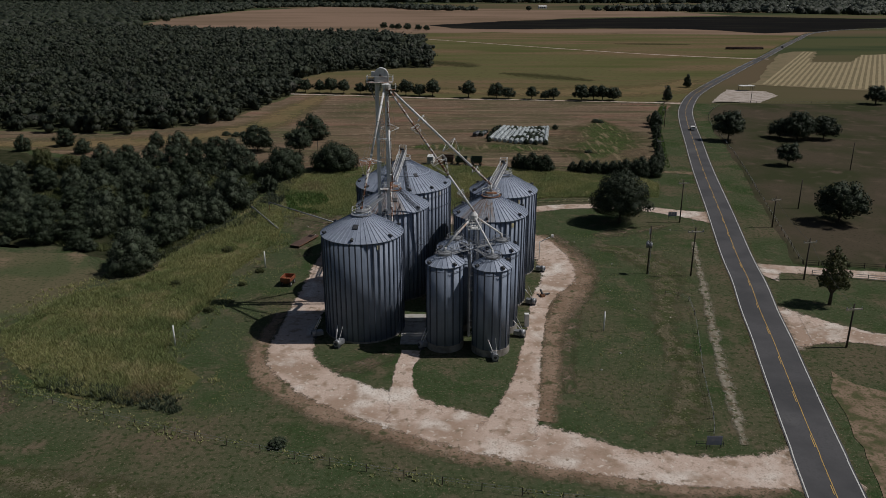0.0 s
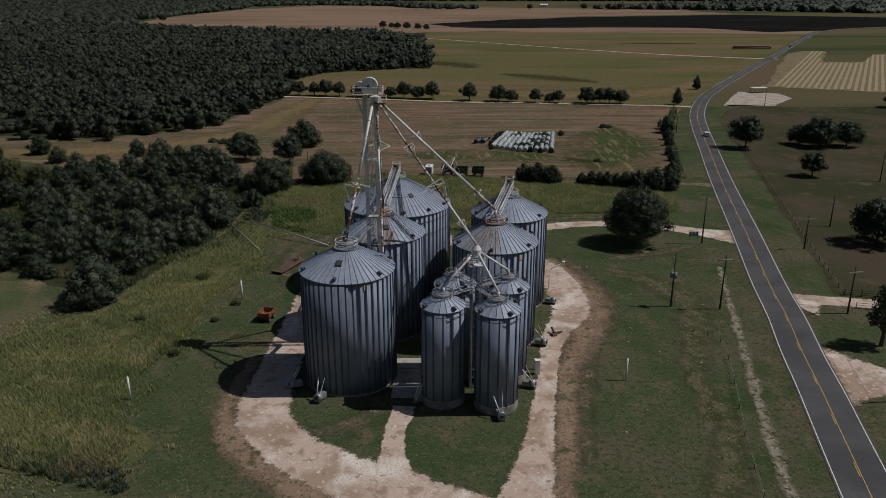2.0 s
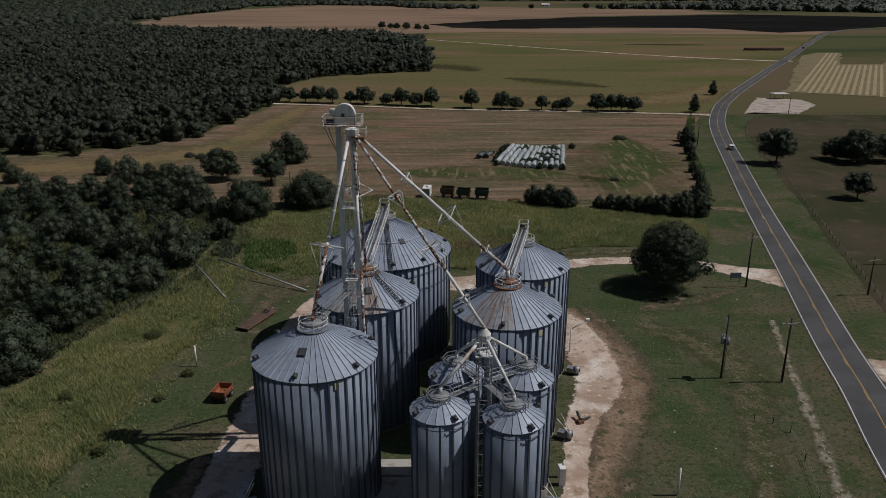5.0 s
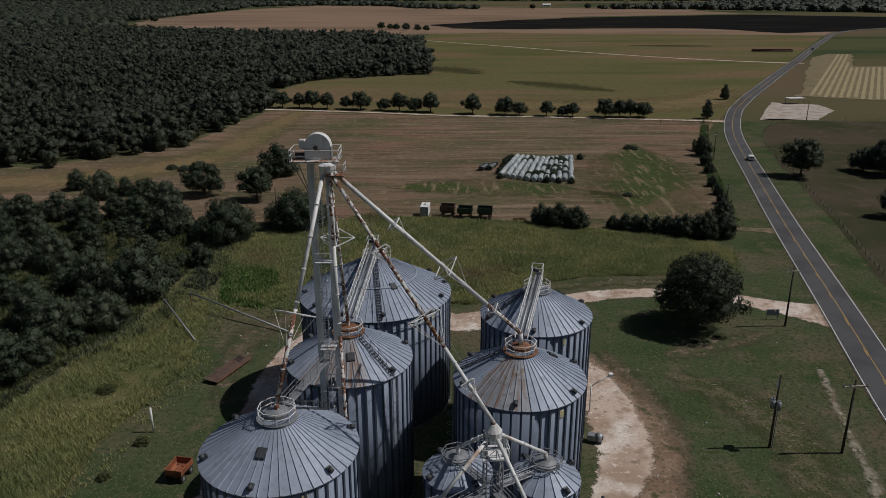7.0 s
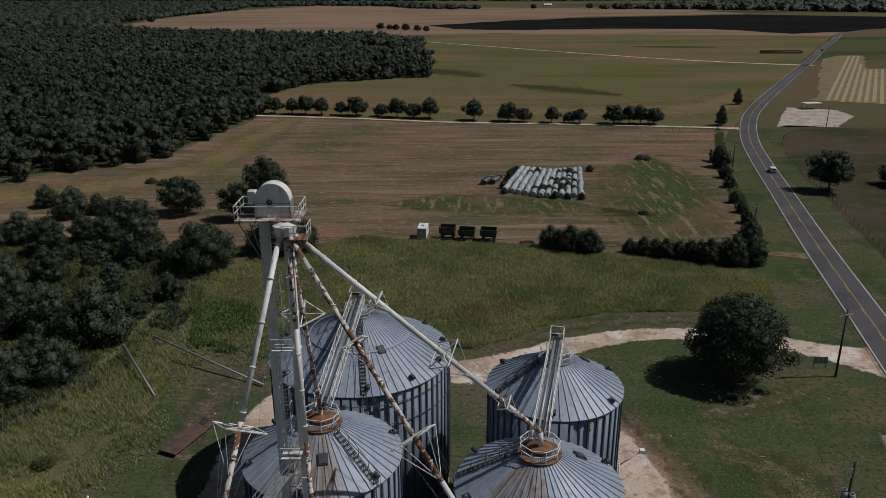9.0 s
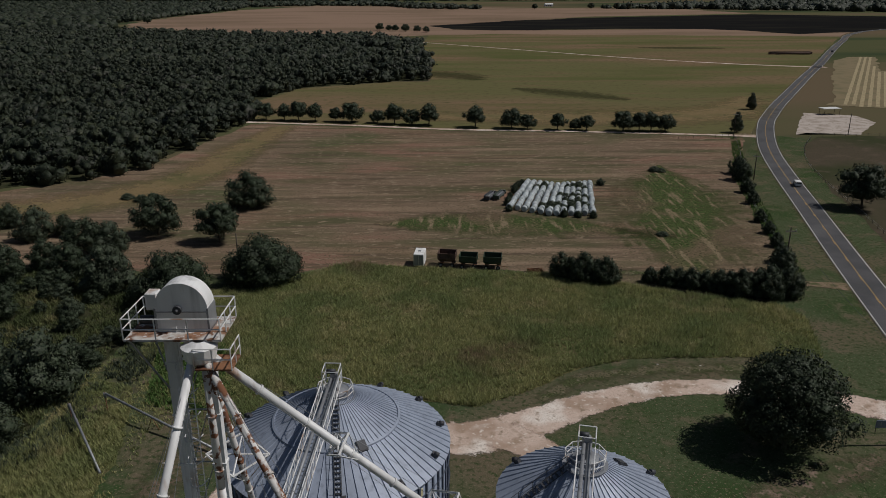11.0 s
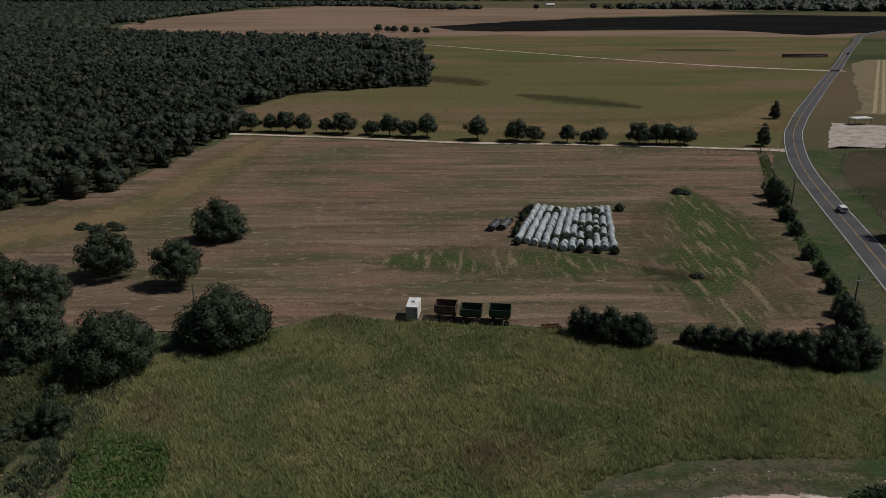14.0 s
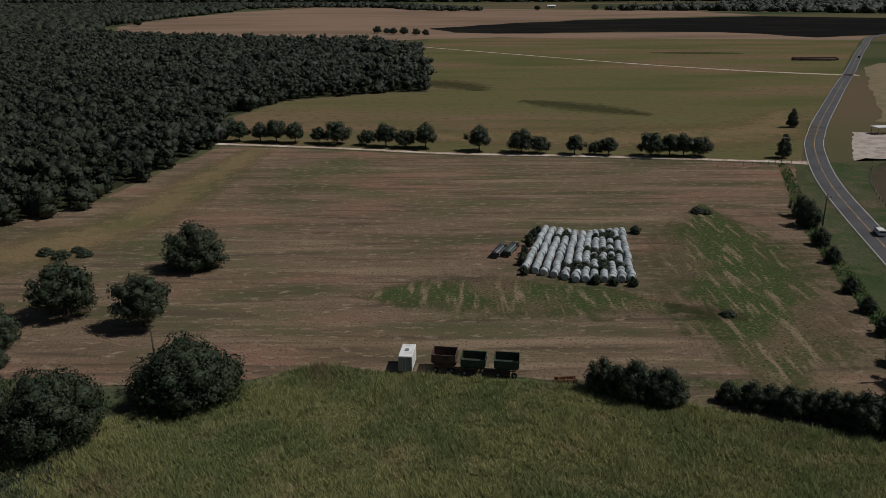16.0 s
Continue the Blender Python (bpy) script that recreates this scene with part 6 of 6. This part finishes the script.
cw = thing("catwalk", -14.5, 129.1, Z1 - 0.1, math.degrees(math.atan2(TY - 129.1, TX + 14.5)), "railed steel catwalk from bin roof to elevator", "catwalk")
span = math.hypot(TY - 129.1, TX + 14.5) - 1.0
bm = bmesh.new()
box(bm, 1.8, -0.4, -0.06, span, 0.4, 0.0)
for q in (-0.4, 0.4):
    rod(bm, (1.8, q, -0.05), (span, q, -0.05), 0.06, 5)
part("deck", bm, M["grey_steel"], cw)
for q in (-0.4, 0.4):
    bm = bmesh.new()
    for z in (0.5, 1.05):
        rod(bm, (1.8, q, z), (span, q, z), 0.035, 5)
    for k in range(7):
        rod(bm, (1.8 + (span - 1.8) * k / 6, q, 0), (1.8 + (span - 1.8) * k / 6, q, 1.05), 0.03, 5)
    part("handrail", bm, M["grey_steel"], cw)
M["plate"] = material("yellowed_plate", (0.62, 0.56, 0.34), [((0.4, 0.36, 0.25), 4, 0.5, 0.7)], 0.6)
for b, r, z, g in ((b1, 7.27, 17.9, -62), (b4, 7.25, 17.4, -58), (b5, 7.3, 17.3, -68), (b3, 10.9, 16.6, -40)):
    bm = bmesh.new()
    box(bm, r + 0.02, -0.28, z - 0.4, r + 0.08, 0.28, z + 0.4)
    o = part("plate", bm, M["plate"], b, "small yellowed maker's plate")
    o.matrix_basis = pose(0, 0, 0, 0, 0, g)


# ---- poles, posts, wires, fences ----
def utility_pole(x, y, h, rz=0.0, arm=2.4, label="weathered wooden utility pole with crossarm", second=False, lean=0.0):
    e = thing("utility_pole", x, y, 0, rz, label, "utility pole", "utility poles")
    bm = bmesh.new()
    rod(bm, (0, 0, -0.3), (lean, 0, h), 0.19, 8, 0.13)
    part("pole", bm, M["pole_wood"], e)
    if arm:
        bm = bmesh.new()
        box(bm, -arm * 0.6, -0.26, h - 1.1, arm * 0.6, -0.10, h - 0.86)
        arm_ob = part("crossarm", bm, M["pale_wood"], e)
        bm = bmesh.new()
        for s in (-0.9, 0.9, -0.4):
            rod(bm, (s * arm * 0.6, -0.18, h - 0.88), (s * arm * 0.6, -0.18, h - 0.55), 0.08, 6)
        part("insulator", bm, M["grey_steel"], arm_ob)
    return e


M["pale_wood"] = material("bleached_crossarm_wood", (0.46, 0.42, 0.36), [((0.3, 0.27, 0.23), 2.0, 0.45, 0.65)], 0.9)
utility_pole(54.9, 155.5, 11.3, 5, 3.0)
utility_pole(64.5, 196.0, 12.0, 12, 2.6)
utility_pole(87.8, 191.5, 8.6, 10, 2.4)
utility_pole(102.8, 209.5, 8.7, 0, 0, "plain weathered wooden pole in the pasture")
utility_pole(79.0, 153.4, 9.6, 10, 2.6)
utility_pole(71.6, 120.4, 8.4, 8, 2.6)
utility_pole(142.9, 258.5, 10.0, 0, 0, "plain weathered wooden pole in the pasture")
utility_pole(102.1, 346.4, 8.8, 5, 2.0)
utility_pole(123.2, 422.8, 10.0, 5, 2.0)
utility_pole(76.5, 262.5, 10.5, 5, 2.0)
utility_pole(172, 424, 9, 5, 0, "plain weathered wooden pole near the pad")
utility_pole(-44, 262, 9.5, 5, 0, "thin weathered pole beside the thicket")
tp = utility_pole(45.6, 156.8, 11.3, 0, 0, "wooden utility pole carrying grey transformers on the lawn")
for dx, dy in ((-0.5, -0.1), (0.1, -0.55), (-0.25, 0.4)):
    bm = bmesh.new()
    rod(bm, (dx, dy, 6.3), (dx, dy, 7.5), 0.33, 12)
    rod(bm, (dx, dy, 7.5), (dx, dy, 7.75), 0.1, 8)
    part("transformer", bm, M["grey_steel"], tp, "grey can transformer")
bm = bmesh.new()
rod(bm, (0.3, -0.1, 0), (0.3, -0.1, 6.4), 0.06, 6)
part("conduit", bm, M["grey_steel"], tp)
bm = bmesh.new()
box(bm, -0.35, -0.2, 9.4, -0.2, 0.1, 10.6)
part("cutout_bracket", bm, M["white_paint"], tp)


def wire(a, b, sag, r=0.02):
    a, b = Vector(a), Vector(b)
    bm = bmesh.new()
    pts = [a + (b - a) * (k / 12) - Vector((0, 0, sag * 4 * (k / 12) * (1 - k / 12))) for k in range(13)]
    for p, q in zip(pts, pts[1:]):
        rod(bm, p, q, r, 4)
    tagged(part("power_line", bm, M["dark_steel"]), "thin black overhead power line", "power line", "power lines")


wire((54.9, 155.5, 10.6), (45.6, 156.8, 10.8), 0.3)
wire((54.9, 155.5, 10.6), (64.5, 196.0, 11.3), 0.9)
wire((64.5, 196.0, 11.3), (76.5, 262.5, 9.8), 1.2)
wire((71.6, 120.4, 7.7), (79.0, 153.4, 8.9), 0.8)
wire((79.0, 153.4, 8.9), (87.8, 191.5, 7.9), 0.8)


def post(x, y, h, label, r=0.13, mat=None, name="marker_post", cat="post", group=""):
    bm = bmesh.new()
    rod(bm, (0, 0, -0.1), (0, 0, h - 0.05), r, 8)
    rod(bm, (0, 0, h - 0.05), (0, 0, h), r, 8, r * 0.6)
    o = part(name, bm, mat or M["white_paint"])
    o.location = (x, y, 0)
    return tagged(o, label, cat, group)


for x, y in ((-47.6, 121.0), (-40.4, 160.7), (29.9, 127.1)):
    post(x, y, 4.0, "tall white painted post on the lawn", 0.15, group="white posts")


def fence(pts, gap, h, wires, label, mat, post_r=0.07, rail=0.0):
    """Posts, each a part, with wires or rails between them."""
    e = thing("fence", pts[0][0], pts[0][1], 0, 0, label, "fence")
    bm = bmesh.new()
    rod(bm, (0, 0, -0.1), (0, 0, h), post_r, 6)
    pm = mesh_from("post", bm, mat)
    ox, oy = pts[0]
    line = smooth_line(pts, gap)
    for q in line:
        o = part("post", pm, None, e)
        o.location = (q[0] - ox, q[1] - oy, 0)
    for k in range(wires):
        z = h * (0.9 - 0.35 * k)
        bm = bmesh.new()
        for a, b in zip(line, line[1:]):
            rod(bm, (a[0] - ox, a[1] - oy, z), (b[0] - ox, b[1] - oy, z), rail or 0.015, 5 if rail else 4)
        part("rail" if rail else "wire", bm, mat if rail else M["grey_steel"], e)


fence([(83, 163), (85, 172), (90, 193), (97, 222), (112, 285), (124, 345), (131, 372), (141, 396), (152, 415)], 4.0, 1.3, 2, "old wooden post-and-wire fence along the pasture", M["pole_wood"])
fence([(38, 91), (40, 97), (43, 111), (47, 126), (50, 141), (46, 144)], 6.0, 1.2, 2, "thin post-and-wire fence across the lawn", M["pole_wood"], 0.06)
fence([(83, 162.5), (100, 159.2), (130, 152), (160, 148)], 3.0, 1.4, 3, "grey pipe-rail fence beside the east lane", M["pole_wood"], 0.09, 0.05)
fence([(82, 156), (97, 152), (130, 144), (160, 138)], 3.0, 1.3, 3, "pale pipe-rail fence beside the east lane", M["grey_steel"], 0.08, 0.05)
fence([(123, 421), (111, 382), (98, 346), (88, 306), (84, 286), (76, 262)], 5.0, 1.2, 2, "weedy post-and-wire fence beside the hayfield", M["pole_wood"])
fence([(98, 416), (122, 420), (131, 423)], 3.0, 1.4, 2, "wooden fence at the lane mouth", M["pole_wood"])
fence([(155, 421), (200, 421), (260, 418)], 5.0, 1.4, 2, "dark wooden fence behind the pasture", M["pole_wood"])
fence([(52, 73), (30, 76), (10, 79), (-10, 84), (-30, 90), (-50, 97), (-75, 108)], 5.0, 1.2, 2, "low post-and-wire fence along the ditch", M["pole_wood"], 0.06)
gate = thing("gate", 38.5, 89.6, 0, 0, "dark pipe gate lying low at the lawn corner", "gate")
bm = bmesh.new()
for z in (0.2, 0.6, 1.0):
    rod(bm, (-3.4, 0, z), (0.4, 0, z), 0.035, 5)
for x in (-3.4, -1.5, 0.4):
    rod(bm, (x, 0, 0), (x, 0, 1.05), 0.04, 5)
part("frame", bm, M["dark_steel"], gate)


def sign_panel(x, y, rz, w, h, z, n, mat, label):
    e = thing("sign", x, y, 0, rz, label, "sign")
    bm = bmesh.new()
    for s in (-w * 0.42, w * 0.42):
        rod(bm, (s, 0, -0.1), (s, 0, z + h), 0.05, 6)
    part("post", bm, M["pole_wood"], e)
    for k in range(n):
        bm = bmesh.new()
        a = -w / 2 + w * k / n
        box(bm, a + 0.03, -0.09, z, a + w / n - 0.03, -0.04, z + h)
        part("panel", bm, mat, e)


M["blue_panel"] = material("blue_grey_panel", (0.20, 0.235, 0.31), [((0.28, 0.30, 0.34), 1.5, 0.5, 0.7)], 0.4, spec=0.5)
sign_panel(63.3, 199.0, 0, 2.4, 1.2, 0.9, 3, M["blue_panel"], "small blue-grey three-panel notice board")
sign_panel(37.4, 89.2, 0, 2.2, 1.4, 0.7, 1, M["blue_panel"], "blue-grey rectangular sign beside the drive")


# ---- striped hay rows, buildings, vehicles ----
STRIPED = [(203, 509), (215, 522), (270, 640), (330, 760), (358, 791), (382, 791), (323, 677), (358, 677), (406, 750), (500, 780), (420, 520), (320, 462), (277, 474)]
M["stubble"] = material("pale_stubble", (0.20, 0.155, 0.085), [((0.14, 0.12, 0.06), 0.1, 0.45, 0.65)], 0.95)
M["windrow"] = material("cut_hay_windrow", (0.36, 0.29, 0.17), [((0.26, 0.21, 0.12), 0.5, 0.45, 0.65)], 0.95, bump=0.5, bump_scale=3)
patch("ground_stubble", STRIPED, 0.10, M["stubble"], 1.5, 5, "pale striped field of cut hay", 0.05)
for k in range(56):
    x0 = 204 + k * 4.3
    pts, y = [], 470.0
    while y < 800:
        x = x0 + (y - 470) * 0.55 - 12
        if inside(STRIPED, x, y) and inside(STRIPED, x + 3, y):
            pts.append((x, y, 1.9))
        y += 8
    if len(pts) > 4:
        tagged(ribbon("hay_windrow", pts, 0.105, M["windrow"], 0.25, 4.0, label="long pale row of raked hay", kind="structure"), "", "hay row", "hay windrows")


def building(x, y, rz, L, W, H, label, wall, roof):
    e = thing("building", x, y, 0, rz, label, "building", "distant farm buildings")
    bm = bmesh.new()
    box(bm, -L / 2, -W / 2, -0.2, L / 2, W / 2, H)
    part("wall", bm, wall, e)
    bm = bmesh.new()
    pr = [(-W / 2 - 0.5, H), (0, H + W * 0.22), (W / 2 + 0.5, H), (W / 2 + 0.5, H + 0.25), (0, H + W * 0.22 + 0.25), (-W / 2 - 0.5, H + 0.25)]
    a = [bm.verts.new((-L / 2 - 0.6, y_, z_)) for y_, z_ in pr]
    b = [bm.verts.new((L / 2 + 0.6, y_, z_)) for y_, z_ in pr]
    for i in range(6):
        j = (i + 1) % 6
        bm.faces.new((a[i], a[j], b[j], b[i]))
    bm.faces.new(a[::-1])
    bm.faces.new(b)
    part("roof", bm, roof, e)
    for k in range(3):
        bm = bmesh.new()
        box(bm, -L / 2 + L * (k + 0.6) / 4, -W / 2 - 0.08, 0.8, -L / 2 + L * (k + 0.6) / 4 + L * 0.1, -W / 2 - 0.003, H * 0.75)
        part("window", bm, M["glass"], e)


for x, y, L, W, H in ((760, 2560, 40, 16, 7), (820, 2620, 24, 14, 6), (1120, 2600, 30, 14, 7), (1060, 2560, 20, 12, 5), (905, 2720, 26, 12, 6), (330, 2620, 26, 14, 6), (1330, 2700, 30, 14, 6)):
    building(x, y, 8, L, W, H, "white distant farm building with pale roof", M["white_paint"], M["white_paint"])
shed = thing("shelter", 190, 478, 0, 8, "small open shelter with white roof beside the pad", "shelter")
bm = bmesh.new()
box(bm, -4.5, -2.5, 3.0, 4.5, 2.5, 3.25)
part("roof", bm, M["white_paint"], shed)
bm = bmesh.new()
for x in (-4, 4):
    for y in (-2.1, 2.1):
        rod(bm, (x, y, -0.1), (x, y, 3.05), 0.1, 6)
part("post", bm, M["pole_wood"], shed)


def car(x, y, rz, paint, label, van_=True):
    e = thing("car", x, y, 0.14, rz, label, "car")
    bm = bmesh.new()
    prof = [(-2.3, 0.35), (2.3, 0.35), (2.35, 0.8), (1.5, 1.0), (0.9, 1.62), (-2.0, 1.68), (-2.32, 1.0)]
    a = [bm.verts.new((p, -0.92, z)) for p, z in prof]
    b = [bm.verts.new((p, 0.92, z)) for p, z in prof]
    bm.faces.new(a)
    bm.faces.new(b[::-1])
    for i in range(len(prof)):
        j = (i + 1) % len(prof)
        bm.faces.new((a[j], a[i], b[i], b[j]))
    bmesh.ops.bevel(bm, geom=bm.edges[:], offset=0.07, segments=2, affect="EDGES")
    part("body", bm, paint, e)
    bm = bmesh.new()
    for s in (-1, 1):
        box(bm, -1.8, s * 0.925 - 0.01, 1.08, 0.75, s * 0.925 + 0.01, 1.5)
    box(bm, -2.31, -0.75, 1.1, -2.16, 0.75, 1.52)
    part("side_glass", bm, M["glass"], e)
    bm = bmesh.new()
    vs = [bm.verts.new(p) for p in ((1.46, -0.78, 1.06), (1.46, 0.78, 1.06), (0.98, 0.74, 1.57), (0.98, -0.74, 1.57))]
    bm.faces.new(vs)
    part("windscreen", bm, M["glass"], e)
    for sx in (-1.4, 1.45):
        for sy in (-0.86, 0.86):
            wheel(e, sx, sy, 0.34, 0.22)
    return e


car(112.8, 338.5, 76, M["white_paint"], "white sport-utility car on the asphalt road")
car(368, 842, 61, M["black_paint"], "small dark car far along the road")
for x, y, h in ((-94, 1250, 10), (-70, 1225, 9), (-55, 1215, 10), (-38, 1200, 9), (-25, 1195, 8), (-80, 1240, 8), (-529, 1503, 12), (-393, 1150, 9), (-365, 1152, 9), (-343, 1150, 8), (251, 2312, 14), (409, 2315, 16), (440, 2300, 12), (480, 2320, 14)):
    place(P_ROUND, x, y, h / 9, label="lone dark tree in a distant field")

rs = random.Random(77)
bm = bmesh.new()
bmesh.ops.create_icosphere(bm, subdivisions=1, radius=0.22)
for v in bm.verts:
    v.co *= rs.uniform(0.75, 1.2)
    v.co.z *= 0.6
stone = mesh_from("stone", bm, M["concrete"])
for x, y in ((33.5, 141), (35.2, 146.8), (38, 137), (28.6, 150.5), (44, 133), (31, 118), (26.5, 112), (-33, 185), (-30.5, 188), (-36, 192), (-28, 196), (60, 189), (47, 169), (39, 163), (33, 179), (52, 205), (44, 219), (37, 219.5), (58, 217)):
    o = tagged(new("stone", stone), "small pale stone lying in the grass", "stone", "stones on the lawn")
    o.matrix_basis = pose(x, y, 0.06, 0, 0, rs.uniform(0, 360))
